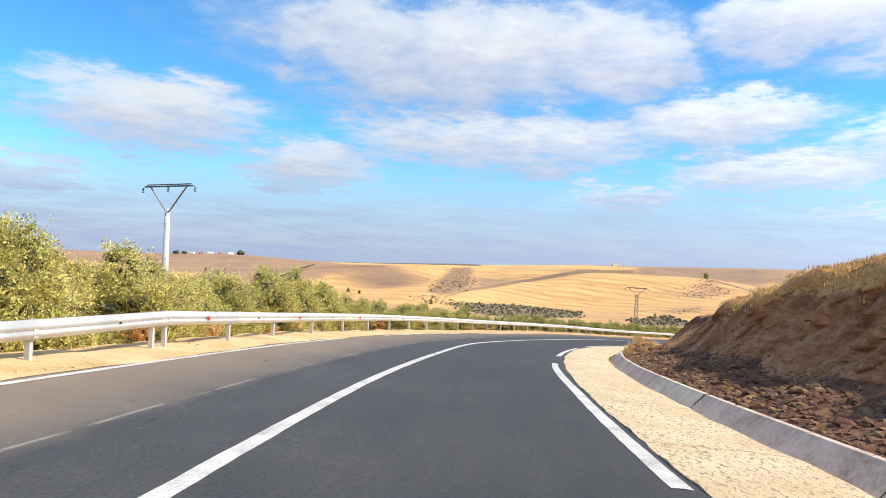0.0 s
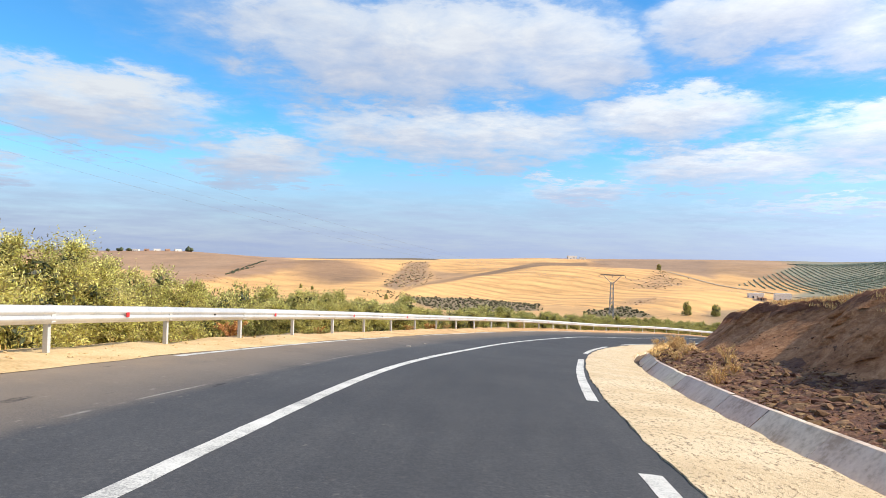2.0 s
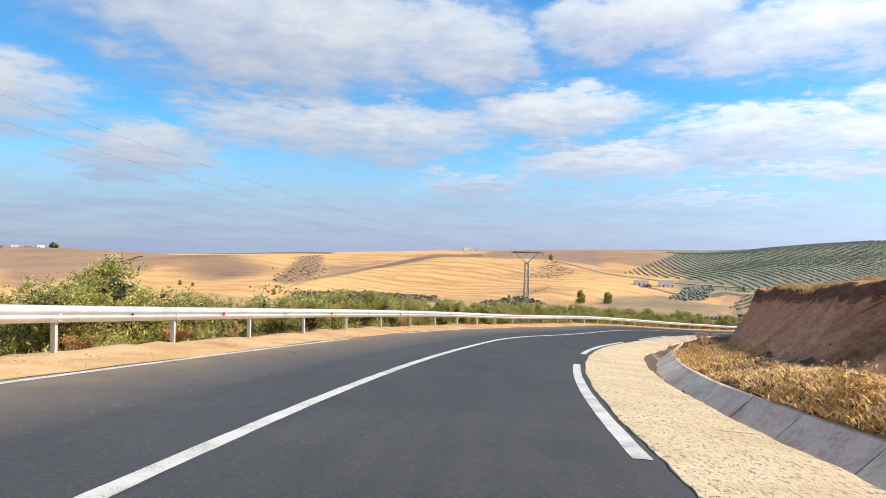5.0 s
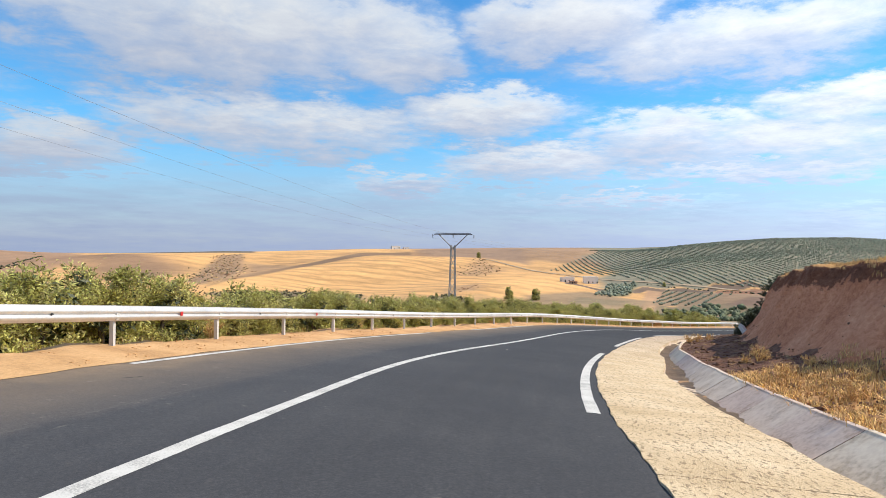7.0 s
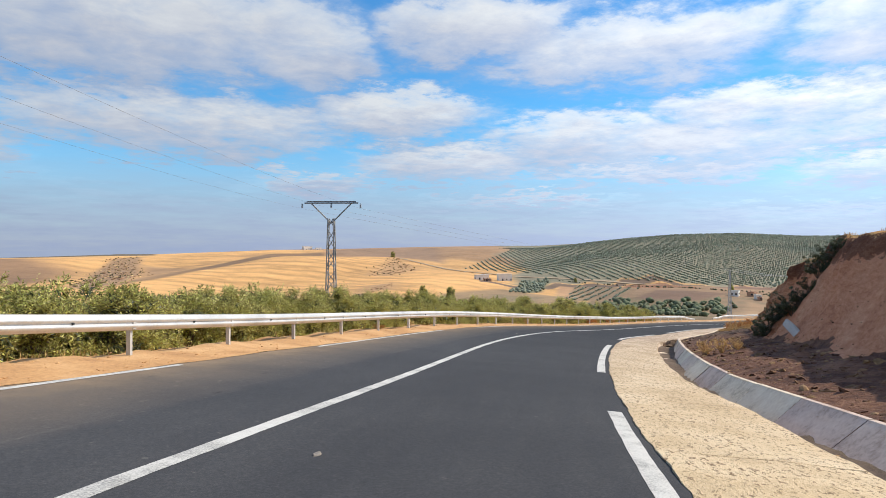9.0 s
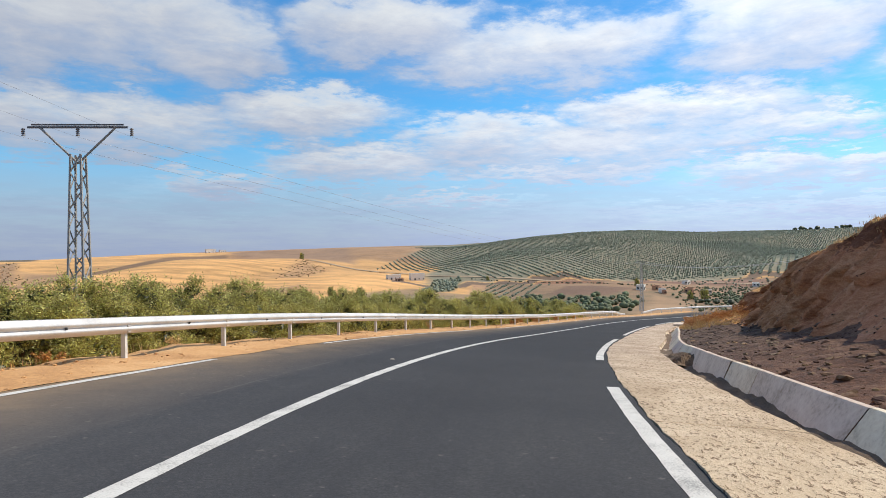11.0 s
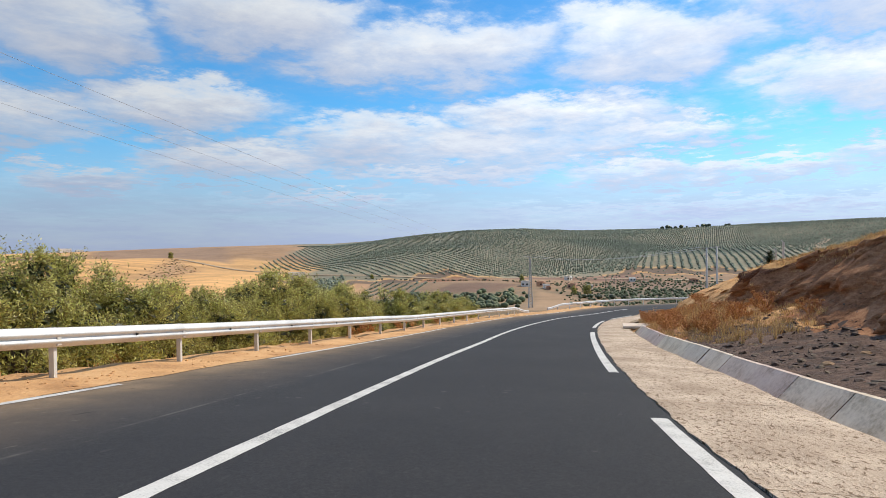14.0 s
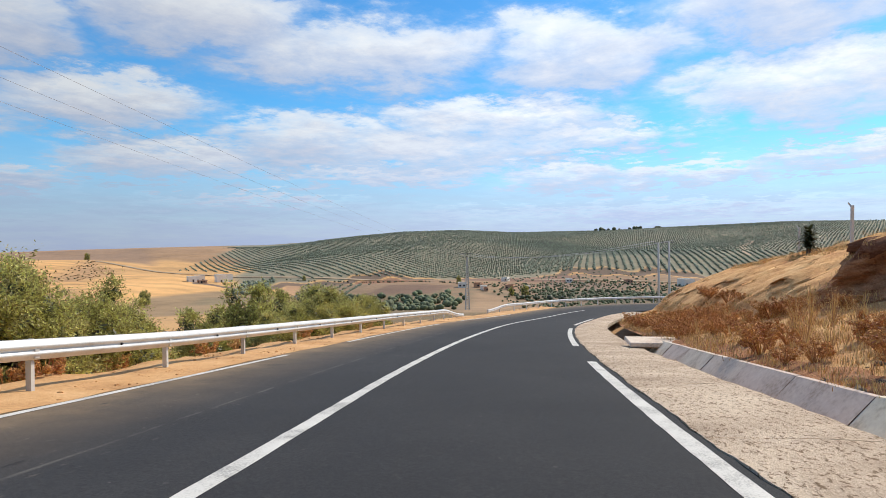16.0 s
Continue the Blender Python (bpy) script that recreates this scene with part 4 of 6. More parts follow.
# valley floor
field((0.20, 0.19, 0.10), 4, (440, 653), (481, 655), (369, 526), (324, 513))
field((0.52, 0.30, 0.15), 3, (440, 588), (443, 559), (262, 362), (272, 389))
field((0.34, 0.225, 0.12), 4, (455, 580), (470, 500), (337, 403), (318, 430))
field((0.26, 0.15, 0.09), 4, (440, 454), (445, 386), (388, 367), (368, 408))
field((0.33, 0.22, 0.12), 5, (371, 346), (398, 343), (307, 277), (290, 300))
field((0.46, 0.29, 0.155), 5, (411, 344), (396, 303), (223, 200), (210, 212))
field((0.30, 0.165, 0.10), 6, (590, 480), (640, 380), (560, 330), (500, 440))
field((0.22, 0.17, 0.10), 6, (470, 330), (500, 290), (490, 230), (400, 230), (420, 300))
field((0.29, 0.19, 0.115), 5, (500, 360), (560, 350), (575, 270), (500, 290))
field((0.34, 0.225, 0.115), 8, (350, 560), (352, 470), (262, 372), (200, 400), (250, 500))
field((0.26, 0.19, 0.10), 6, (300, 500), (330, 470), (290, 430), (260, 450))
# cloud shadow painted into the ground colour high on the grove hill
field((0.085, 0.10, 0.065), 25, (964, 735), (1022, 600), (930, 352), (831, 318), (800, 424), (904, 565))


def field_colour(x, y):
    dx, dy = x - OX, y - OY
    r = np.hypot(dx, dy)
    az = np.degrees(np.arctan2(dx, dy))
    jit = 30 * np.sin(az / 3.1 + r / 260) + 20 * np.sin(az / 1.3 + 1) + 12 * np.sin(r / 37 + az * 2)
    rr = r + jit
    aw = az + 0.8 * np.sin(r / 85) + 0.5 * np.sin(r / 31 + 1)
    c = np.tile(np.array(STUBBLE), (len(r), 1))

    def lay(mask, col):
        c[mask] = col

    def wash(w, col):
        c[:] = c * (1 - w[:, None]) + np.array(col) * w[:, None]
    # bare and fallow land towards the skyline, and the shallow dips between the stubble hills
    bare = 1580 + 260 * np.exp(-((az - 1) / 12) ** 2)
    wash(smooth(rr - bare, 0, 60), PLOUGH)
    wash(smooth(-aw, 9.5, 12.5) * smooth(rr - 22 * aw, 1180, 1260), PLOUGH)
    wash(smooth(aw, 14, 18) * smooth(rr + 10 * aw, 1360, 1440), PLOUGH)
    wash(0.55 * np.exp(-((aw - 12) / 5.5) ** 2 - ((rr - 1290) / 60) ** 2), (0.22, 0.12, 0.06))
    wash(0.5 * np.exp(-((aw - 5) / 3.0) ** 2 - ((rr - 1010 - 40 * (aw - 5)) / 40) ** 2), (0.25, 0.14, 0.07))
    wash(0.35 * smooth(aw, 22, 26) * smooth(rr, 880, 960), (0.40, 0.25, 0.12))
    # lines left by the harvest
    lines = 0.5 + 0.5 * np.sin((r + 14 * az + 9 * np.sin(az * 1.7)) / 11.0)
    rake = 0.5 + 0.5 * np.sin((r + 9 * az + 6 * np.sin(az * 1.1)) / 7.5 + 1.2 * np.sin(az / 2.7))
    wash(0.30 * lines ** 2 * (1 - smooth(rr, 1300, 1500)), (0.34, 0.18, 0.06))
    wash(0.50 * rake ** 4 * smooth(az, 0, 4) * (1 - smooth(az, 22, 26)) * (1 - smooth(rr, 1050, 1200)), (0.30, 0.16, 0.06))
    wash(smooth(aw, 32.5, 34.5) * smooth(rr, 690, 705), GROVE)
    lay((az > 30) & (rr > 650) & (rr < 690), (0.20, 0.13, 0.08))
    lay((rr < 480) & (az < 34), (0.55, 0.32, 0.13))
    lay((rr < 480) & (az >= 34), SCRUB)
    lay((az > 40) & (rr >= 480) & (rr < 640), (0.38, 0.235, 0.125))
    lay((az > 43) & (az < 49) & (rr >= 560) & (rr < 640), RED)
    lay((az > 50) & (az < 75) & (rr >= 250) & (rr < 480), (0.34, 0.22, 0.12))
    wash(0.5 * (np.sin((x * 0.8 + y) / 5.5) > 0.2) * smooth(az, 44, 47) * (rr < 520), (0.24, 0.19, 0.10))
    for poly, col, soft in FIELDS:
        wash(inside_by(x, y, poly, soft), col)
    lay(r < 130, (0.40, 0.235, 0.11))
    right = road_frame(x, y)[1] if len(x) < 20000 else np.concatenate([road_frame(x[i:i + 8000], y[i:i + 8000])[1] for i in range(0, len(x), 8000)])
    wash(smooth(right, 6, 9) * (1 - smooth(right, 60, 150)), (0.48, 0.255, 0.10))
    # land down in the valley is toned darker
    c[:] = c * (1 - 0.22 * (smooth(az, 37, 41) * (1 - smooth(rr, 685, 700)) * smooth(r, 150, 200)))[:, None]
    return c


def ground():
    az = np.concatenate([np.arange(-180, -50, 5), np.arange(-50, -32, 0.5), np.arange(-32, 90, 0.14), np.arange(90, 100, 0.5), np.arange(100, 180, 5)])
    r = [2.0]
    while r[-1] < 4300:
        r.append(r[-1] * (1.0 if r[-1] <= 90 else 1.022 if r[-1] < 400 else 1.010 if r[-1] < 2000 else 1.05) + (0 if r[-1] > 90 else 2.0))
    r = np.array(r)
    A, R = np.meshgrid(np.radians(az), r, indexing="ij")
    x, y = (OX + R * np.sin(A)).ravel(), (OY + R * np.cos(A)).ravel()
    z = np.concatenate([ground_height(x[i:i + 8000], y[i:i + 8000]) for i in range(0, len(x), 8000)])
    nv, nu = len(r), len(az)
    i, j = np.meshgrid(np.arange(nu), np.arange(nv - 1), indexing="ij")
    i2 = (i + 1) % nu
    f = np.stack([i * nv + j, i * nv + j + 1, i2 * nv + j + 1, i2 * nv + j], -1).reshape(-1, 4)[:, ::-1].tolist()
    v = np.stack([x, y, z], 1)
    f.append([k * nv for k in range(nu)])
    ob = mesh_ob("ground", v, f, ground_material(), True)
    layer = ob.data.color_attributes.new("field", "FLOAT_COLOR", "POINT")
    c = field_colour(x, y)
    layer.data.foreach_set("color", np.concatenate([c, np.ones((len(c), 1))], 1).astype(np.float32).ravel())
    tagged(ob, "dry rolling farmland of stubble, plough and groves", "ground", kind="structure")


ground()
# ---------------------------------------------------------------- crash barrier
RAIL_U, RAIL_STEP, RAIL_TOP = -4.7, 3.05, 0.735
WBEAM = [(0.0, 0.0), (0.018, 0.012), (0.030, 0.05), (0.068, 0.085), (0.070, 0.115), (0.030, 0.145), (0.026, 0.165),
         (0.070, 0.190), (0.068, 0.218), (0.030, 0.246), (0.018, 0.278), (0.0, 0.288)]      # out, down from the top


def beam(s_from, s_to, u_of, top_of, parent):
    """One length of corrugated beam; its waves stand towards the road."""
    s = np.arange(s_from, s_to + 0.001, (s_to - s_from) / 6)
    u, top = u_of(s), top_of(s)
    v = np.stack([on_road(s, u + 0.07 + o, top - d) for o, d in WBEAM], 1)
    w = np.stack([on_road(s, u + 0.066 + o, top - d) for o, d in WBEAM], 1)
    nv = len(WBEAM)
    a = grid_faces(len(s), nv)
    k = len(s) * nv
    b = [[i + k for i in f[::-1]] for f in a]
    for i in range(len(s) - 1):
        for j in (0, nv - 1):
            p, q = i * nv + j, (i + 1) * nv + j
            b.append((p, q, q + k, p + k))
    return mesh_ob("beam", np.vstack([v.reshape(-1, 3), w.reshape(-1, 3)]), a + b, M_STEEL, True, parent)


def post_mesh():
    """A C-shaped post with a spacer block, its top at the origin."""
    bm = bmesh.new()
    for off, size in (((0.04, 0, -0.65), (0.006, 0.062, 1.3)), ((0.0, 0.029, -0.65), (0.08, 0.006, 1.3)), ((0.0, -0.029, -0.65), (0.08, 0.006, 1.3))):
        box(bm, size, Matrix.Translation(off))
    me = bpy.data.meshes.new("post")
    bm.to_mesh(me)
    bm.free()
    me.materials.append(M_POST)
    bm = bmesh.new()
    box(bm, (0.07, 0.09, 0.20), Matrix.Translation((0.085, 0, -0.17)))
    bmesh.ops.bevel(bm, geom=bm.edges[:], offset=0.008, segments=1, affect="EDGES")
    sp = bpy.data.meshes.new("spacer")
    bm.to_mesh(sp)
    bm.free()
    sp.materials.append(M_POST)
    bm = bmesh.new()
    bmesh.ops.create_cone(bm, cap_ends=True, segments=10, radius1=0.022, radius2=0.016, depth=0.03, matrix=Matrix.Translation((0.125, 0, -0.155)) @ Matrix.Rotation(radians(90), 4, "Y"))
    bt = bpy.data.meshes.new("bolt")
    bm.to_mesh(bt)
    bm.free()
    bt.materials.append(M_BOLT)
    bm = bmesh.new()
    box(bm, (0.02, 0.085, 0.085), Matrix.Translation((0.15, 0.0, -0.155)))
    bmesh.ops.bevel(bm, geom=bm.edges[:], offset=0.008, segments=1, affect="EDGES")
    rf = bpy.data.meshes.new("reflector")
    bm.to_mesh(rf)
    bm.free()
    rf.materials.append(M_RED)
    return me, sp, bt, rf


POST, SPACER, BOLT, REFLECTOR = post_mesh()


def guard_rail(posts, label, u_of, top_of, red_until=0.0):
    """Posts at the given places; the beam's bolt heads sit between them, some with a red reflector over them."""
    rail = new("guard_rail")
    rail.location = on_road(posts[0], RAIL_U, 0)
    tagged(rail, label, "guard rail")
    inv = Matrix.Translation(-Vector(rail.location))

    def stand(s):
        p = on_road(s, float(u_of(np.array(s))), float(top_of(np.array(s))))
        return Matrix.Translation(p) @ Matrix.Rotation(-heading(s), 4, "Z")
    for i, (s, after) in enumerate(zip(posts[:-1], posts[1:])):
        post = new("post", POST)
        post.parent, post.matrix_parent_inverse, post.matrix_basis = rail, inv, stand(s)
        new("spacer", SPACER).parent = post
        if abs(s - 11.6) < 0.1:
            # a second post beside it where two lengths of barrier meet
            twin = new("post", POST)
            twin.parent, twin.matrix_parent_inverse, twin.matrix_basis = rail, inv, stand(s - 0.42)
        b = beam(s, after + 0.02, u_of, top_of, rail)
        b.matrix_parent_inverse = inv
        red = s < red_until and i % 2
        o = new("reflector" if red else "bolt", REFLECTOR if red else BOLT)
        o.parent, o.matrix_basis = b, stand(s + 0.55 * (after - s))
    return rail


def flare_u(s):
    line_u = np.interp(s, (-40, 14, 20, 30, 42, 55, 66, 77, 100, 118, 128, 140), (-4.45, -4.45, -4.58, -4.9, -5.08, -5.05, -4.9, -4.78, -4.66, -4.70, -4.5, -4.5))
    return line_u - 0.9 * smooth(np.asarray(s, float), 152, 164)


def flare_top(s):
    return np.interp(s, (0, 7.6, 9.3, 11.6, 17, 22, 38, 50, 64, 78, 98, 118, 126, 130, 140), (0.55, 0.59, 0.65, 0.74, 0.72, 0.735, 0.825, 0.82, 0.77, 0.745, 0.735, 0.74, 0.74, 0.69, 0.67)) - 0.45 * smooth(np.asarray(s, float), 157, 164)


# post by post; a few spans are a little long or short
_posts = [float(np.interp(i, (-17, -3, -2, 0, 7, 15, 19, 26, 32, 36, 48), (-34.5, 8.2, 11.6, 16.9, 38.1, 63.0, 74.9, 96.05, 114.2, 126.4, 163.8))) for i in range(-17, 49)]
guard_rail(_posts, "long galvanised steel crash barrier with corrugated beam", flare_u, flare_top, 68.0)
guard_rail([171.0 + RAIL_STEP * i for i in range(int((S1 - 177) / RAIL_STEP))], "galvanised steel crash barrier round the next bend",
           lambda s: RAIL_U - 0.8 * (1 - smooth(np.asarray(s, float), 171, 180)), lambda s: RAIL_TOP - 0.4 * (1 - smooth(np.asarray(s, float), 171, 176)))


# ---------------------------------------------------------------- olive trees and bushes
def leaf_cloud(rnd, centres, radii, count, size, up=0.35):
    """Many small pointed leaves on the shells of clumps."""
    rs = np.random.RandomState(rnd)
    w = np.array(radii) ** 2
    pick = rs.choice(len(centres), count, p=w / w.sum())
    d = rs.normal(size=(count, 3))
    d /= np.linalg.norm(d, axis=1, keepdims=True)
    rad = np.array(radii)[pick] * rs.uniform(0.35, 1.12, count) ** 0.6
    c = np.array(centres)[pick] + d * rad[:, None] * np.array((1, 1, 0.85))
    # the blades face outwards and up, and hang every way
    face = d * 0.8 + rs.normal(size=(count, 3)) * 0.45 + np.array((0, 0, up))
    axis = np.cross(face, rs.normal(size=(count, 3)))
    axis /= np.linalg.norm(axis, axis=1, keepdims=True)
    side = np.cross(axis, face)
    side /= np.linalg.norm(side, axis=1, keepdims=True)
    ln = size * rs.uniform(0.6, 1.3, count)[:, None]
    wd = ln * 0.17
    v = np.stack([c - axis * ln * 0.5, c + side * wd, c + axis * ln * 0.5, c - side * wd], 1).reshape(-1, 3)
    f = np.arange(count * 4).reshape(-1, 4).tolist()
    return v, f


def sprays(seed, lobes, count, per, size):
    """Leafy shoots growing out and up from the skin of lobes: leaves in pairs along each shoot."""
    rs = np.random.RandomState(seed)
    c, r = np.array([q[:3] for q in lobes]), np.array([q[3] for q in lobes])
    w = r ** 2
    pick = rs.choice(len(r), count, p=w / w.sum())
    d = rs.normal(size=(count, 3))
    d /= np.linalg.norm(d, axis=1, keepdims=True)
    root = c[pick] + d * (r[pick] * rs.uniform(0.30, 0.98, count))[:, None]
    grow = d * 0.85 + np.array((0, 0, 0.55)) + rs.normal(0, 0.32, (count, 3))
    grow /= np.linalg.norm(grow, axis=1, keepdims=True)
    ln = rs.uniform(0.12, 0.30, count) * (1 + 0.9 * (rs.rand(count) > 0.93))
    k = np.tile(np.linspace(0.05, 1.0, per), count)
    n = count * per
    g, o = np.repeat(grow, per, 0), np.repeat(root, per, 0)
    p = o + g * (k * np.repeat(ln, per))[:, None] + rs.normal(0, 0.012, (n, 3))
    out = np.cross(g, rs.normal(size=(n, 3)))
    out /= np.linalg.norm(out, axis=1, keepdims=True)
    axis = out * 0.8 + g * 0.7
    axis /= np.linalg.norm(axis, axis=1, keepdims=True)
    face = np.cross(axis, np.cross(g, out) + rs.normal(0, 0.5, (n, 3)))
    face /= np.linalg.norm(face, axis=1, keepdims=True)
    lf = (size * rs.uniform(0.7, 1.25, n) * (1.15 - 0.4 * k))[:, None]
    v = np.stack([p, p + axis * lf * 0.45 + face * lf * 0.16, p + axis * lf, p + axis * lf * 0.45 - face * lf * 0.16], 1).reshape(-1, 3)
    return v, np.arange(n * 4).reshape(-1, 4).tolist()


def olive(seed, height, width, count, leaf):
    """An olive bush of several stems: trunk and a crown of leafy clumps on uneven lobes, with shade painted into dark
    inner leaves.
    """
    rnd = random.Random(seed)
    thing = new("olive_tree")
    bm = bmesh.new()
    lobes = []
    for i in range(rnd.randint(6, 8)):
        a = i * 2.4 + rnd.uniform(-0.5, 0.5)
        far = width * rnd.uniform(0.14, 0.34)
        z = height * rnd.uniform(0.25, 0.62)
        base = Vector((rnd.uniform(-0.15, 0.15), rnd.uniform(-0.15, 0.15), -0.2))
        mid = Vector((math.cos(a) * far, math.sin(a) * far, z))
        knee = base.lerp(mid, 0.5) + Vector((0, 0, 0.12 * height))
        tube(bm, base, knee, 0.06, 0.04, 6)
        tube(bm, knee, mid, 0.04, 0.015, 5)
        lobes.append((*mid, width * rnd.uniform(0.15, 0.22)))
    # the leader, and two shoulders
    for e, w in ((0.52, 0.22), (rnd.uniform(0.66, 0.72), 0.16), (rnd.uniform(0.78, 0.84), 0.10)):
        lobes.append((rnd.uniform(-0.14, 0.14) * width, rnd.uniform(-0.14, 0.14) * width, height * e, width * w))
    tube(bm, (0, 0, -0.2), (0.05, 0.05, height * 0.75), 0.05, 0.01, 6)
    for i in range(7):
        a = i * 0.9 + rnd.uniform(-0.3, 0.3)
        lobes.append((math.cos(a) * width * 0.34, math.sin(a) * width * 0.34, height * rnd.uniform(0.10, 0.2), width * rnd.uniform(0.11, 0.16)))
    part("trunk", bm, M_BARK, thing)
    # the darker leaf colour stands in for shade inside the crown
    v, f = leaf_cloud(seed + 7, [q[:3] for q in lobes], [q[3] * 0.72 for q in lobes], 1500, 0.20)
    mesh_ob("inner_foliage", v, f, M_LEAF_DARK, False, thing, "inner leaves coloured dark as crown shade")
    # tufts on the skin of each lobe, with gaps between them
    tufts = []
    for x, y, z, r in lobes:
        for i in range(9):
            d = Vector((rnd.gauss(0, 1), rnd.gauss(0, 1), rnd.gauss(0.25, 1))).normalized()
            q = Vector((x, y, z)) + d * r * rnd.uniform(0.55, 0.95)
            tufts.append((*q, r * rnd.uniform(0.22, 0.46)))
    v, f = sprays(seed, tufts, count, 8, leaf)
    mesh_ob("crown", v, f, M_LEAF, False, thing, "dense grey-green narrow leaves")
    tagged(thing, "bushy grey-green olive tree growing below the crash barrier", "olive tree", "olive trees along the road")
    return thing


def verge_height(s, u):
    return on_road(s, u, np.interp(-u, (5.6, 6.3, 7.2, 8.5, 10, 12, 15), (-0.05, -0.3, -0.68, -1.2, -1.8, -2.6, -3.9)))


def place_olives():
    rnd = random.Random(21)
    full = [olive(100 + i, 2.7, 3.0, 5200, 0.085) for i in range(5)]
    lean = [olive(120 + i, 2.7, 3.0, 2600, 0.12) for i in range(3)]
    spots = []
    s = -22.0
    gaps = ((16.3, 17.4), (30.4, 35.0), (40.4, 41.0), (45.0, 46.6), (50.2, 55.6), (133.0, 139.2))
    # crowns over the road's height, stand by stand
    crown = ((-20, 2.2), (10, 2.35), (11.6, 2.2), (12.2, 1.7), (13, 1.85), (14.4, 2.1), (16, 1.7), (17, 1.35), (20, 1.7), (22.4, 2.3), (25.8, 1.8), (31, 1.4), (35.6, 1.3), (38.4, 1.5), (40, 1.6), (41.2, 1.3), (42.8, 1.6),
             (44.7, 1.4), (46.1, 1.0), (48.1, 1.8), (50.9, 0.8), (57, 1.1), (61, 1.5), (63.4, 1.5), (64.5, 1.1), (66.3, 0.9), (67.5, 1.4), (68.4, 1.0), (70, 1.2), (72.4, 1.35), (74.6, 1.2), (76.9, 1.5), (79, 1.2), (82.5, 1.35),
             (90, 1.4), (98, 1.5), (98.7, 1.3), (100.5, 1.7), (102, 1.5), (104, 1.7), (106, 1.4), (108, 1.65), (112, 1.8), (114.1, 2.2), (115.7, 1.95), (116.6, 1.5), (118.2, 1.4), (119.8, 1.6), (122.8, 2.3), (126.4, 1.9), (130, 2.0), (132, 1.5),
             (134.7, 0.7), (140.3, 0.9), (144, 1.8), (148, 1.6), (155, 0.8))
    while s < 152:
        top = float(np.interp(s, *zip(*crown)))
        if any(a < s < b for a, b in gaps):
            s += 0.5
            continue
        for u, chance, less in ((-rnd.uniform(6.8, 7.6), 1.0, 0.0), (-rnd.uniform(9.3, 11.2), 0.55, 0.15)):
            if rnd.random() < chance:
                drop = float(np.interp(-u, (5.6, 6.3, 7.2, 8.5, 10, 12), (0.05, 0.3, 0.68, 1.2, 1.8, 2.6)))
                spots.append((s, u, max(0.9, top - less + drop) / 2.42 * rnd.uniform(0.88, 1.04)))
        s += rnd.uniform(1.15, 1.7)
    used = set()
    for i, (s, u, k) in enumerate(spots):
        p = verge_height(s, u)
        w = 0.55 * k + 0.45
        m = Matrix.LocRotScale(p, Euler((0, 0, rnd.uniform(0, 6.28))), (w, w, k))
        near = u > -8.5 and (4 < s < 40 or 80 < s < 150)
        src = full[i % 5] if near else lean[i % 3]
        if src.name in used:
            copy_thing(src, pose(0, 0, 0)).matrix_basis = m
        else:
            used.add(src.name)
            src.matrix_basis = m
    return lean


OLIVES = place_olives()


# ---------------------------------------------------------------- power line
def crossarm(top, width, az, parent):
    """A V of two braces carrying a level arm, with three short insulators."""
    r = Vector((math.cos(az), -math.sin(az), 0))
    top = Vector(top)
    foot = top - Vector((0, 0, width * 0.37))
    for sgn in (-1, 1):
        bm = bmesh.new()
        tube(bm, foot, top + r * (sgn * width * 0.38), 0.04, 0.04, 6)
        part("brace", bm, M_LATTICE, parent)
    bm = bmesh.new()
    tube(bm, top - r * width * 0.5, top + r * width * 0.5, 0.04, 0.04, 6)
    tube(bm, top - r * width * 0.46 + Vector((0, 0, 0.09)), top + r * width * 0.46 + Vector((0, 0, 0.09)), 0.03, 0.03, 6)
    arm = part("arm", bm, M_DARKSTEEL, parent)
    ends = []
    for k in (-0.5, 0.0, 0.5):
        bm = bmesh.new()
        p = top + r * width * k
        for i in range(4):
            bmesh.ops.create_cone(bm, cap_ends=True, segments=8, radius1=0.07, radius2=0.04, depth=0.05, matrix=Matrix.Translation(p + r * (0.14 * (1 if k > 0 else -1 if k < 0 else 0)) + Vector((0, 0, -0.06 - 0.07 * i))))
        part("insulator", bm, M_DARKSTEEL, arm)
        ends.append(p + r * (0.14 * (1 if k > 0 else -1 if k < 0 else 0)) + Vector((0, 0, -0.34)))
    return foot, ends


def concrete_pole(x, y, top_z, width, az):
    thing = new("utility_pole")
    z0 = float(ground_height(np.array([x]), np.array([y]))[0]) - 0.3
    foot, ends = crossarm((x, y, top_z), width, az, thing)
    bm = bmesh.new()
    tube(bm, (x, y, z0), (x, y, foot.z + 0.25), 0.24, 0.12, 12)
    part("shaft", bm, M_POLE, thing, "pale concrete shaft", True)
    tagged(thing, "pale concrete power pole with V-shaped steel crossarm", "utility pole")
    return ends


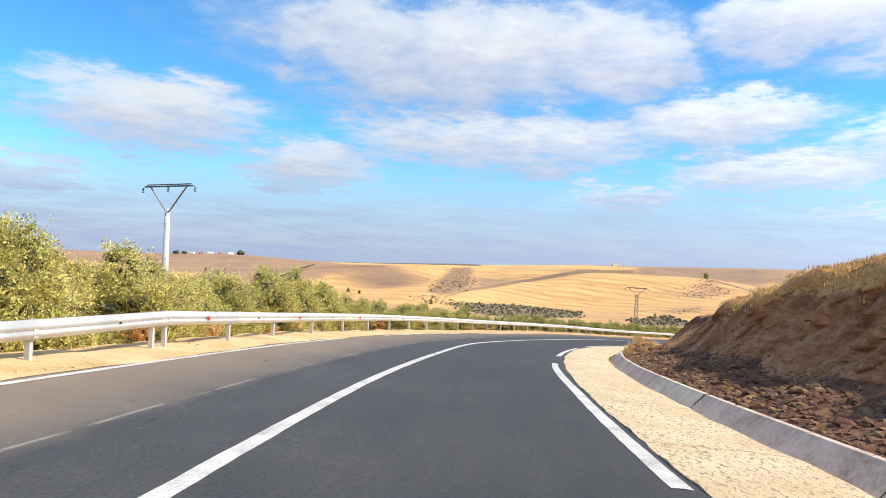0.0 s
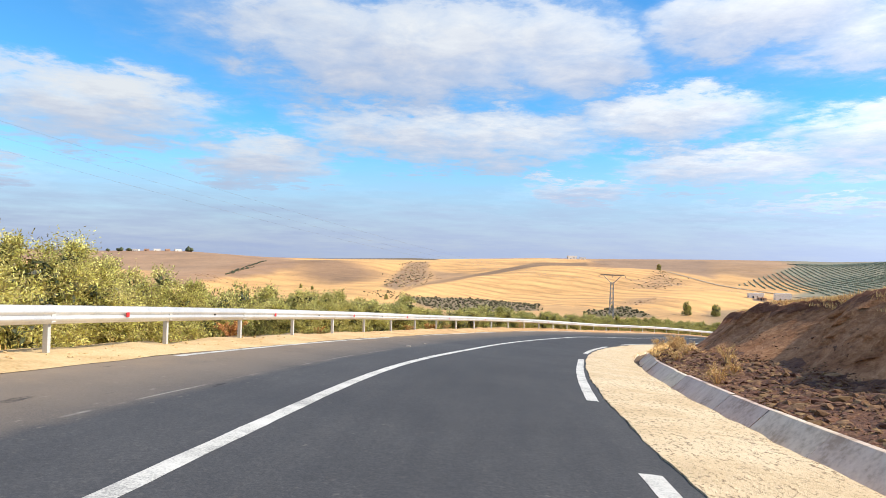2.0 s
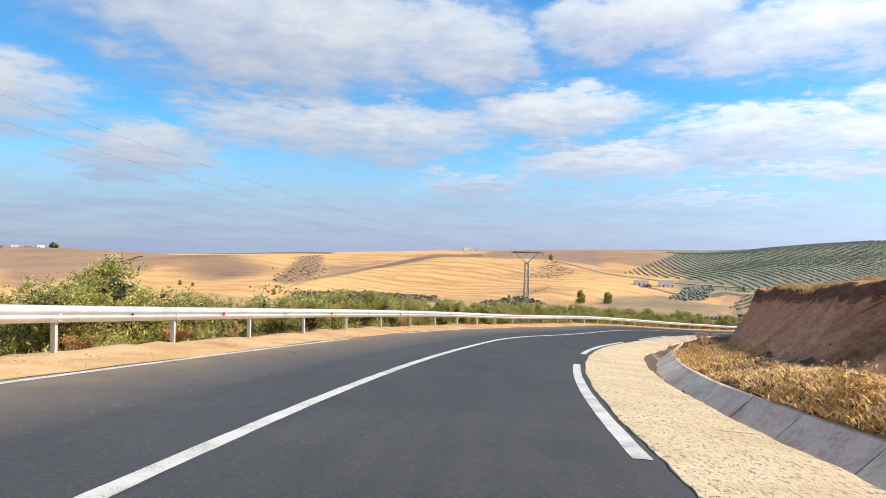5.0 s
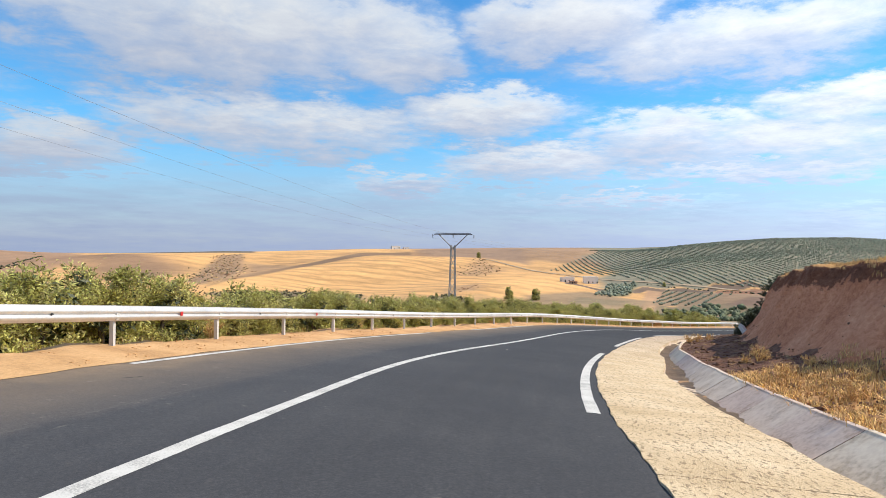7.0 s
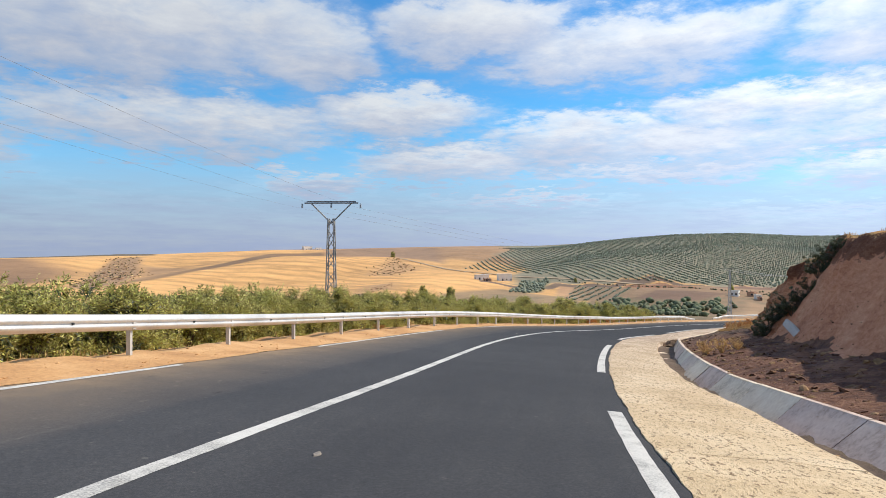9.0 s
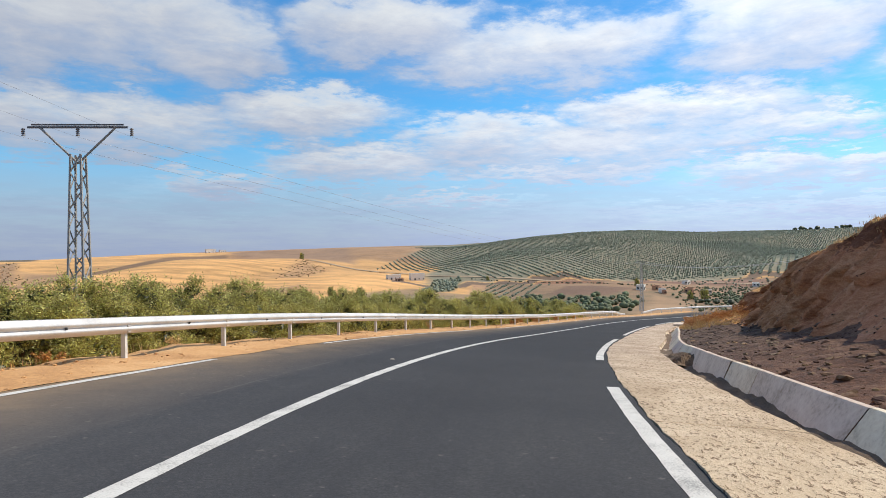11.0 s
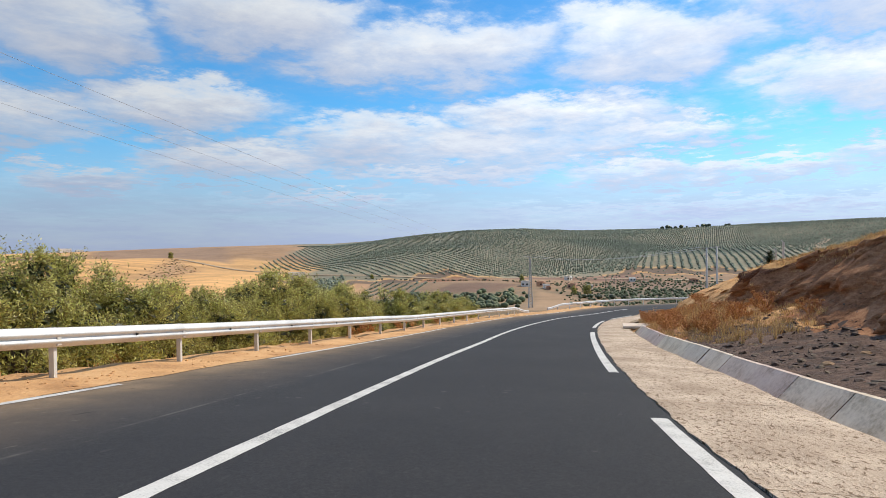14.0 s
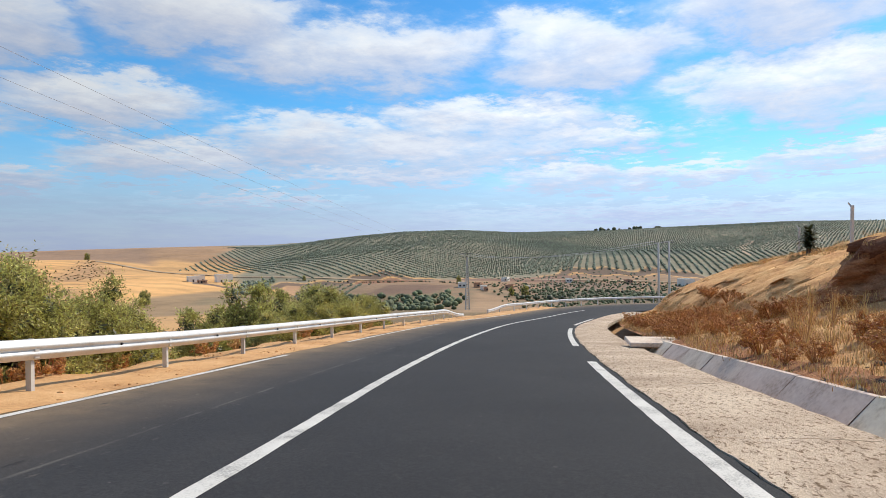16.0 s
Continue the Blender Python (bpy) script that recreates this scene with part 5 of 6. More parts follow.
def lattice_pylon(x, y, top_z, width, az, base=0.9, bar=1.0, label="slender galvanised lattice pylon with V-shaped crossarm", mat=None):
    mat = mat or M_LATTICE
    thing = new("lattice_pylon")
    z0 = float(ground_height(np.array([x]), np.array([y]))[0]) - 0.3
    foot, ends = crossarm((x, y, top_z), width, az, thing)
    zt = foot.z + 0.3
    r, f = Vector((math.cos(az), -math.sin(az), 0)), Vector((math.sin(az), math.cos(az), 0))

    def corner(k, z):
        t = (z - z0) / (zt - z0)
        w = (base * (1 - t) + 0.34 * t) / 2
        a, b = ((-1, -1), (1, -1), (1, 1), (-1, 1))[k % 4]
        return Vector((x, y, z)) + r * (a * w) + f * (b * w)
    for k in range(4):
        bm = bmesh.new()
        tube(bm, corner(k, z0), corner(k, zt), 0.045 * bar, 0.04 * bar, 4)
        part("leg", bm, mat, thing)
        bm = bmesh.new()
        steps = max(6, int((zt - z0) / 0.62))
        for i in range(steps):
            za, zb = z0 + (zt - z0) * i / steps, z0 + (zt - z0) * (i + 1) / steps
            a, b = (k, k + 1) if i % 2 else (k + 1, k)
            tube(bm, corner(a, za), corner(b, zb), 0.026 * bar, 0.026 * bar, 4)
        part("bracing", bm, mat, thing)
    tagged(thing, label, "lattice pylon")
    return ends


def wire(a, b, sag, thick=0.002, mat=None):
    cu = bpy.data.curves.new("power_line", "CURVE")
    cu.dimensions, cu.bevel_depth, cu.bevel_resolution = "3D", thick, 1
    sp = cu.splines.new("POLY")
    n = 24
    sp.points.add(n)
    for i in range(n + 1):
        t = i / n
        p = Vector(a).lerp(Vector(b), t) - Vector((0, 0, sag * 4 * t * (1 - t)))
        sp.points[i].co = (*p, 1)
    cu.materials.append(mat or M_WIRE)
    ob = new("power_line", cu)
    tagged(ob, "thin sagging overhead power line between pylons", "power line", "overhead wires")


_ends1 = concrete_pole(-13.7, 30.9, 2.75, 3.7, radians(30))
_ends2 = lattice_pylon(31.0, 98.0, -4.4, 3.35, radians(33), 0.75)
_ends3 = lattice_pylon(231.0, 222.0, -15.2, 4.1, radians(50), 1.5, 3.4, "slender far lattice pylon down in the valley", M_POLE)
for _p, _q in zip(_ends1, _ends2):
    wire(_p, _q, 1.6, 0.003)
for _p, _q in zip(_ends2, _ends3):
    wire(_p, _q, 2.0, 0.005)
# two slender concrete poles side by side, with short arms
def twin_pole(x, y, top):
    thing = new("utility_pole")
    z0 = float(ground_height(np.array([x]), np.array([y]))[0]) - 0.3
    bm = bmesh.new()
    tube(bm, (x, y, z0), (x, y, top), 0.27, 0.17, 10)
    part("shaft", bm, M_POLE, thing, "", True)
    for dz, w in ((-0.15, 1.1), (-1.6, 0.7)):
        bm = bmesh.new()
        tube(bm, (x - w * 0.5, y + w * 0.55, top + dz), (x + w * 0.5, y - w * 0.55, top + dz), 0.05, 0.05, 6)
        part("arm", bm, M_DARKSTEEL, thing)
    for k in (-0.5, 0.5):
        bm = bmesh.new()
        tube(bm, (x + k, y - k * 1.1, top - 0.15), (x + k, y - k * 1.1, top + 0.18), 0.06, 0.04, 8)
        part("insulator", bm, M_DARKSTEEL, thing)
    tagged(thing, "plain grey concrete power pole, one of a pair", "utility pole", "pair of poles")
    return [(x - 0.5, y + 0.55, top + 0.18), (x + 0.5, y - 0.55, top + 0.18)]


_t1 = twin_pole(171.0, 136.2, -12.3)
_t2 = twin_pole(173.2, 135.0, -12.2)
# pale colour and extra thickness imitate sunlight glinting on these two wires
wire(_ends3[0], _t1[0], 2.0, 0.045, M_STEEL)
wire(_ends3[2], _t2[1], 2.0, 0.045, M_STEEL)


# ---------------------------------------------------------------- far groves, orchards and hedges
def ico():
    bm = bmesh.new()
    bmesh.ops.create_icosphere(bm, subdivisions=1, radius=1.0)
    v = np.array([tuple(a.co) for a in bm.verts])
    f = np.array([[a.index for a in t.verts] for t in bm.faces])
    bm.free()
    return v, f


ICO_V, ICO_F = ico()


def tree_clumps(name, x, y, size, mat, label, category, seed, lumps=1, flat=0.85):
    """Many small far trees as rough clumps, one mesh."""
    rs = np.random.RandomState(seed)
    x, y, size = np.repeat(x, lumps), np.repeat(y, lumps), np.repeat(size, lumps)
    x = x + (rs.uniform(-0.5, 0.5, len(x)) * size if lumps > 1 else 0)
    y = y + (rs.uniform(-0.5, 0.5, len(y)) * size if lumps > 1 else 0)
    z = np.concatenate([ground_height(x[i:i + 6000], y[i:i + 6000]) for i in range(0, len(x), 6000)])
    k = size * rs.uniform(0.75, 1.2, len(x)) / (1.25 if lumps > 1 else 1)
    v = ICO_V[None] * rs.uniform(0.7, 1.25, (len(x), len(ICO_V), 1)) * k[:, None, None] * np.array((1, 1, flat))
    v = v + np.stack([x, y, z + k * 0.88 * flat], 1)[:, None, :]
    f = ICO_F[None] + (np.arange(len(x)) * len(ICO_V))[:, None, None]
    ob = mesh_ob(name, v.reshape(-1, 3), f.reshape(-1, 3).tolist(), mat, True)
    return tagged(ob, label, category, kind="stuff")


def rows_of_trees(az0, az1, r0, r1, across, along, turn, jitter, seed):
    rs = np.random.RandomState(seed)
    g = np.arange(-1700, 1700)
    a = np.arange(-1700, 1700, across)
    b = np.arange(-1700, 1700, along)
    A, B = np.meshgrid(a, b, indexing="ij")
    A, B = A.ravel() + rs.normal(0, jitter, A.size), B.ravel() + rs.normal(0, jitter, B.size)
    c, s = math.cos(radians(turn)), math.sin(radians(turn))
    x, y = OX + A * c - B * s, OY + A * s + B * c
    az, r = np.degrees(np.arctan2(x - OX, y - OY)), np.hypot(x - OX, y - OY)
    keep = (az > az0 + 3 * np.sin(r / 170)) & (az < az1 + 3 * np.sin(r / 170)) & (r > r0 + 12 * np.sin(az / 3) + 30 * np.clip(39 - az, 0, 9)) & (r < r1) & (rs.uniform(size=len(x)) < 0.94)
    return x[keep], y[keep]


_x, _y = rows_of_trees(30.5, 97, 700, 1480, 9.5, 4.6, -24, 0.4, 3)
_low = (np.degrees(np.arctan2(_x - OX, _y - OY)) > 61 + 2 * np.sin(_y / 60)) & (np.hypot(_x - OX, _y - OY) < 905 + 20 * np.sin(_y / 70))
_x, _y = _x[~_low], _y[~_low]
tree_clumps("olive_grove", _x, _y, np.full(len(_x), 1.3), M_GROVE, "rows of grey-green olive trees covering the opposite hillside", "olive grove", 5)
_x, _y = rows_of_trees(61, 96, 700, 900, 8.0, 3.7, -66, 0.5, 4)
tree_clumps("olive_grove", _x, _y, np.full(len(_x), 1.35), M_GROVE, "long straight rows of olive trees on the far slope", "olive grove", 6)


def in_quad(x, y, quad):
    inside = np.zeros(len(x), bool)
    for (ax, ay), (bx, by) in zip(quad, quad[1:] + quad[:1]):
        inside ^= ((ay > y) != (by > y)) & (x < (bx - ax) * (y - ay) / (by - ay + 1e-9) + ax)
    return inside


def orchard(quad, step, size, mat, label, seed, jitter=0.8, turn=0.0, lumps=2):
    rs = np.random.RandomState(seed)
    q = np.array(quad, float)
    lo, hi = q.min(0) - 60, q.max(0) + 60
    A, B = np.meshgrid(np.arange(lo[0], hi[0], step), np.arange(lo[1], hi[1], step), indexing="ij")
    m = (lo + hi) / 2
    A, B = A.ravel() - m[0], B.ravel() - m[1]
    c, s = math.cos(radians(turn)), math.sin(radians(turn))
    x, y = m[0] + A * c - B * s + rs.normal(0, jitter, A.size), m[1] + A * s + B * c + rs.normal(0, jitter, A.size)
    e = 0.0 if jitter < 1 else 0.5 * step
    k = in_quad(x + rs.normal(0, e, len(x)), y + rs.normal(0, e, len(x)), quad)
    return tree_clumps("orchard", x[k], y[k], size * rs.uniform(0.7, 1.25, k.sum()), mat, label, "orchard", seed, lumps)


orchard([(440, 653), (481, 655), (369, 526), (324, 513)], 7.0, 1.9, M_GROVE, "dense dark square orchard on the valley floor", 11, 0.6, 30)
orchard([(455, 580), (470, 500), (337, 403), (318, 430)], 9.0, 1.2, M_GROVE, "young orchard in neat rows on bare soil", 12, 0.4, 40)
orchard([(345, 395), (400, 350), (330, 290), (285, 340), (270, 370)], 8.0, 2.3, M_VALLEY, "loose grove of round green trees", 13, 3.0, 0, 3)
orchard([(600, 470), (690, 330), (560, 270), (520, 360)], 12.0, 1.0, M_GROVE, "scattered trees and scrub across the valley fields", 14, 5.0)
orchard([(230, 360), (330, 330), (250, 240), (170, 250)], 7.0, 1.4, M_VALLEY, "thick green scrub below the road", 15, 4.0)
orchard([(5, 581), (36, 592), (87, 619), (133, 576), (113, 492), (77, 473), (36, 478), (19, 523)], 5.5, 1.0, M_SCRUB, "dark scrub along the dry stream bed", 16, 3.0)
orchard([(-31, 626), (-6, 644), (38, 569), (14, 542), (-20, 587)], 6.5, 0.8, M_SCRUB, "dark scrub along the dry stream bed", 17, 3.0)
orchard([(148, 490), (197, 533), (191, 455), (144, 446)], 5.0, 1.1, M_SCRUB, "dark scrub under the stubble hill", 20, 3.0)
orchard([(300, 230), (480, 380), (600, 330), (560, 230), (400, 180)], 6.0, 1.0, M_VALLEY, "low scrub over dry valley ground", 22, 3.5)
orchard([(470, 330), (500, 290), (490, 230), (400, 230), (420, 300)], 7.0, 1.5, M_VALLEY, "green trees around the valley hamlet", 21, 3.0)


def outcrop(quad, step, size, label, seed):
    rs = np.random.RandomState(seed)
    q = np.array(quad, float)
    lo, hi = q.min(0), q.max(0)
    n = int((hi - lo).prod() / step ** 2)
    x, y = rs.uniform(lo[0], hi[0], n), rs.uniform(lo[1], hi[1], n)
    e = 0.012 * (hi - lo).max()
    k = in_quad(x + rs.normal(0, e, n), y + rs.normal(0, e, n), quad) & (np.sin(x / 13 + 0.8 * np.sin(y / 21)) + np.sin(y / 17) > -0.9)
    ob = tree_clumps("rock_outcrop", x[k], y[k], size * (0.35 + 1.5 * rs.rand(k.sum()) ** 3), M_STONE, label, "rocks", seed, flat=0.24)
    return ob


outcrop([(-14, 696), (-3, 1022), (23, 1260), (66, 1335), (48, 908), (25, 733), (0, 652)], 6.5, 1.5, "pale broken rock on a stony hillside", 51)
outcrop([(-292, 912), (-229, 868), (-158, 839), (-226, 790)], 6.0, 0.9, "grey stones at the foot of a hill", 54)
outcrop([(308, 817), (483, 1120), (429, 908), (339, 806)], 7.0, 1.3, "pale rocks along a stony ridge", 52)
outcrop([(190, 535), (236, 620), (268, 630), (230, 551)], 5.5, 0.9, "pale rocks low on the stubble hill", 53)
orchard([(-14, 696), (-3, 1022), (23, 1260), (66, 1335), (48, 908), (25, 733), (0, 652)], 15.0, 1.0, M_SCRUB, "dark scrub over a stony outcrop", 18, 6.0)
orchard([(308, 817), (483, 1120), (429, 908), (339, 806)], 14.0, 1.0, M_SCRUB, "thin scrub on a stony ridge", 19, 6.0)


def hedge(a, b, step, size, label, seed):
    rs = np.random.RandomState(seed)
    n = max(4, int(math.hypot(b[0] - a[0], b[1] - a[1]) / step))
    t = np.linspace(0, 1, n) + rs.normal(0, 0.3 / n, n)
    x, y = a[0] + (b[0] - a[0]) * t + rs.normal(0, 1.5, n), a[1] + (b[1] - a[1]) * t + rs.normal(0, 1.5, n)
    keep = rs.uniform(size=n) < 0.8
    return tree_clumps("hedge", x[keep], y[keep], size * rs.uniform(0.6, 1.3, keep.sum()), M_LEAF_DARK, label, "hedge", seed, 2)


hedge((473, 632), (491, 547), 3.0, 1.0, "dark hedge along the far track", 31)
hedge((491, 547), (464, 409), 3.0, 0.9, "dark hedge along the far track", 36)
hedge((464, 409), (573, 280), 3.5, 0.9, "dark hedge along the far track", 37)
hedge((395, 300), (416, 267), 3.5, 1.8, "green bushes below the road", 40)
hedge((416, 267), (438, 225), 3.0, 2.0, "green bushes below the road", 41)
hedge((490, 319), (491, 251), 3.0, 1.1, "dark hedge by the hamlet", 38)
hedge((-728, 1634), (-672, 1660), 8, 6.0, "line of trees along the far ridge", 32)
hedge((-562, 1700), (-546, 1706), 4, 7.5, "clump of trees on the far ridge", 39)
hedge((-235, 896), (-226, 1010), 4, 1.5, "dark bushes at the foot of a stubble hill", 42)
hedge((1354, 672), (1404, 548), 8, 5.2, "row of trees on the hilltop", 33)
hedge((-235, 896), (-240, 1180), 3, 1.3, "low dark hedge between far fields", 34)


# lone trees on the valley floor
for _x, _y, _k in ((220.6, 470.8, 4.0), (242.4, 468.4, 3.7), (485.1, 1137.2, 4.5), (463.0, 397.0, 2.6), (420.0, 310.0, 3.0), (412.0, 316.0, 2.4), (-113.0, 764.0, 2.2), (-94.0, 724.0, 1.8), (478.4, 607.7, 2.2), (175.0, 505.0, 1.6), (-8.0, 560.0, 2.0)):
    _z = float(ground_height(np.array([_x]), np.array([_y]))[0])
    _o = copy_thing(OLIVES[int(_x) % 3], pose(0, 0, 0))
    _o.matrix_basis = Matrix.LocRotScale((_x, _y, _z), None, (_k * 0.66, _k * 0.66, _k))
    tagged(_o, "lone dark tree standing in a stubble field", "tree", "trees in the fields")


# pale track along the foot of the grove
def dirt_track(name, pts, width, label):
    p = np.array(pts, float)
    d = np.concatenate([[0], np.cumsum(np.hypot(*np.diff(p, axis=0).T))])
    t = np.arange(0, d[-1], 8.0)
    x, y = np.interp(t, d, p[:, 0]), np.interp(t, d, p[:, 1])
    dx, dy = np.gradient(x), np.gradient(y)
    n = np.hypot(dx, dy)
    nx, ny = dy / n, -dx / n
    v = []
    for k in (-1, 0, 1):
        xx, yy = x + nx * k * width / 2, y + ny * k * width / 2
        v.append(np.stack([xx, yy, ground_height(xx, yy) + 0.6 + 0.1 * (k == 0)], 1))
    ob = mesh_ob(name, np.stack(v, 1).reshape(-1, 3), grid_faces(len(t), 3), M_TRACK, False)
    tagged(ob, label, "track", kind="structure")


dirt_track("track", [(478, 1090), (484, 887), (466, 712), (516, 548), (588, 330), (600, 180)], 7, "pale dirt track below the groves")
dirt_track("track", [(1090, 310), (1040, 296), (960, 292), (859, 264)], 7, "pale winding track climbing the far hill")


# ---------------------------------------------------------------- far buildings
def house(x, y, size, turn, wall, label, windows=2, storeys=1):
    w, d, h = size
    thing = new("house")
    z = float(ground_height(np.array([x]), np.array([y]))[0])
    thing.matrix_basis = pose(x, y, z - 0.6, 0, 0, turn)
    bm = bmesh.new()
    box(bm, (w, d, h + 0.6), Matrix.Translation((0, 0, (h + 0.6) / 2)))
    part("wall", bm, wall, thing)
    bm = bmesh.new()
    for sx, sy, ox, oy in ((w + 0.3, 0.35, 0, d / 2), (w + 0.3, 0.35, 0, -d / 2), (0.35, d, w / 2, 0), (0.35, d, -w / 2, 0)):
        box(bm, (sx, sy, 0.6), Matrix.Translation((ox, oy, h + 0.85)))
    part("parapet", bm, wall, thing)
    bm = bmesh.new()
    box(bm, (1.6, 0.2, 2.4), Matrix.Translation((-w * 0.2, -d / 2 - 0.03, 1.8)))
    part("door", bm, M_DARK, thing)
    for st in range(storeys):
        for i in range(windows):
            bm = bmesh.new()
            box(bm, (1.3, 0.2, 1.2), Matrix.Translation((w * (0.1 + 0.32 * i / max(windows - 1, 1)), -d / 2 - 0.03, 2.2 + 2.9 * st)))
            part("window", bm, M_DARK, thing)
            bm = bmesh.new()
            box(bm, (0.2, 1.3, 1.2), Matrix.Translation((-w / 2 - 0.03, d * (-0.25 + 0.5 * i / max(windows - 1, 1)), 2.2 + 2.9 * st)))
            part("window", bm, M_DARK, thing)
    tagged(thing, label, "house", "buildings in the valley")


house(428, 675, (16, 10, 7.5), -20, M_PLASTER, "white flat-roofed farmhouse with dark doorway", 2)
house(404, 688, (15, 8, 5.0), -15, M_PLASTER, "low pale farm building beside the track", 2)
house(416, 700, (9, 7, 4.4), -15, M_PLASTER, "small pale farm shed behind the farmhouse", 1)
house(395, 660, (8, 5, 2.5), -10, M_CLAY, "low clay-walled animal shed", 1)
house(437, 374, (9, 6, 3.4), 30, M_PLASTER, "small white house among valley trees", 2)
house(446, 366, (6, 5, 3.0), 12, M_CLAY, "small clay house among valley trees", 1)
house(434, 353, (5, 4, 2.6), 48, M_PLASTER, "white hut at the valley hamlet", 1)
house(428, 347, (7, 3, 1.9), 35, M_CLAY, "low clay pen at the valley hamlet", 1)
house(456, 344, (11, 6, 3.0), 22, M_CLAY, "pale block house at the valley hamlet", 2)
house(463, 334, (4, 4, 2.6), 60, M_PLASTER, "white hut at the valley hamlet", 1)
house(526, 392, (8, 5, 3.2), 15, M_PLASTER, "white house by the far track", 1)
house(563, 349, (15, 5, 2.4), 30, M_PLASTER, "long low white shed by the far track", 2)
house(577, 300, (9, 5, 2.4), 40, M_CLAY, "long low brown shed by the far track", 2)
house(560, 247, (14, 8, 5), 40, M_PLASTER, "white house half hidden behind the slope", 2)
house(485, 1718, (24, 14, 9), 0, M_PLASTER, "pale building on the far ridge", 3, 2)
house(512, 1706, (16, 10, 5), 0, M_PLASTER, "low white outbuilding on the far ridge", 2)
for _i in range(5):
    house(-668 + 23 * _i, 1658 + 9 * _i, (16 - _i % 2 * 5, 9, 5.0), 10 * _i, M_CLAY if _i % 2 else M_PLASTER, "small house of a village on the far ridge", 2)


# ---------------------------------------------------------------- on the cut slope
def rock_mesh(seed, flat=0.6):
    rnd = random.Random(seed)
    bm = bmesh.new()
    bmesh.ops.create_icosphere(bm, subdivisions=2, radius=0.5)
    off = Vector((seed * 3.7, seed, 0))
    for v in bm.verts:
        k = 1 + 0.55 * noise.noise(v.co * 2.2 + off) + 0.22 * noise.noise(v.co * 5 + off)
        v.co = Vector((round(v.co.x * k * 5) / 5 * 0.5 + v.co.x * k * 0.5, v.co.y * k * 0.8, v.co.z * k * flat))
    me = bpy.data.meshes.new("rock")
    bm.to_mesh(me)
    bm.free()
    me.materials.append(M_ROCK)
    return me


ROCKS = [rock_mesh(i, 0.45 + 0.1 * (i % 4)) for i in range(6)]
_dg = bpy.context.evaluated_depsgraph_get()
_dg.update()


def bank_surface(s, u):
    """The embankment's top at a place along and across the road, and its normal."""
    p = on_road(s, u, 8.0)
    hit, loc, nor, _ = embankment.ray_cast(Vector(p), Vector((0, 0, -1)))
    return (loc, nor) if hit else (Vector(on_road(s, u, 0.3)), Vector((0, 0, 1)))


def scatter_rocks():
    rnd = random.Random(77)
    verts, faces = [], []
    base = 0
    rs = np.random.RandomState(77)
    for i in range(15000):
        s = rnd.uniform(2, 45) if rnd.random() < 0.65 else rnd.uniform(40, 128)
        f = float(bank_foot(np.array(s)))
        g = float(gut_top(s)) + 0.06
        u = g + (f + 0.25 - g) * rnd.random() if rnd.random() < 0.95 else rnd.uniform(f, f + 1.2)
        size = 0.025 + (0.11 if u < f else 0.03) * rnd.random() ** 3.2
        loc, nor = bank_surface(s, u)
        rot = Euler((rnd.uniform(-0.5, 0.5), rnd.uniform(-0.5, 0.5), rnd.uniform(0, 6.28))).to_matrix()
        k = np.array([rnd.uniform(0.8, 1.6), rnd.uniform(0.7, 1.2), rnd.uniform(0.3, 0.6)]) * size
        v = (ICO_V * (0.75 + 0.5 * rs.rand(len(ICO_V), 1)) * k) @ np.array(rot).T + np.array(loc + nor * size * 0.15)
        verts.append(v)
        faces.append(ICO_F + base)
        base += len(ICO_V)
    ob = mesh_ob("rubble", np.vstack(verts), np.vstack(faces).tolist(), M_RUBBLE, False)
    tagged(ob, "loose clods and stones along the foot of the cut", "rubble", kind="stuff")
    for i in range(70):
        s = rnd.uniform(-2, 126)
        f = float(bank_foot(np.array(s)))
        u = rnd.uniform(float(gut_top(s)) + 0.15, f + 0.1)
        loc, nor = bank_surface(s, u)
        k = rnd.uniform(0.12, 0.28)
        o = new("rock", ROCKS[i % 6])
        o.matrix_basis = Matrix.LocRotScale(loc + nor * k * 0.1, Euler((rnd.uniform(-0.3, 0.3), rnd.uniform(-0.3, 0.3), rnd.uniform(0, 6.28))), (k, k, k))
        tagged(o, "angular brown rock fallen at the foot of the cut", "rock", "fallen rocks")


scatter_rocks()


def blades(name, places, height, mat, label, seed, per=7, lie=0.75, wide=0.0035):
    """Tufts of dry grass."""
    rs = np.random.RandomState(seed)
    p = np.repeat(np.array(places, float), per, 0)
    n = len(p)
    p[:, :2] += rs.normal(0, 0.10, (n, 2))
    a = rs.uniform(0, 6.283, n)
    h = height * rs.uniform(0.4, 1.2, n)
    lean = rs.uniform(0.1, lie, n) * h
    w = wide * (1.0 + 1.15 * rs.rand(n))
    side = np.stack([-np.sin(a), np.cos(a), 0 * a], 1) * w[:, None]
    mid = p + np.stack([np.cos(a) * lean * 0.35, np.sin(a) * lean * 0.35, h * 0.6], 1)
    tip = p + np.stack([np.cos(a) * lean, np.sin(a) * lean, h], 1)
    v = np.stack([p - side, p + side, mid + side * 0.8, mid - side * 0.8, tip], 1).reshape(-1, 3)
    b = np.arange(n) * 5
    f = [(i, i + 1, i + 2, i + 3) for i in b] + [(i + 3, i + 2, i + 4) for i in b]
    ob = mesh_ob(name, v, f, mat, False)
    return tagged(ob, label, "grass", kind="stuff")


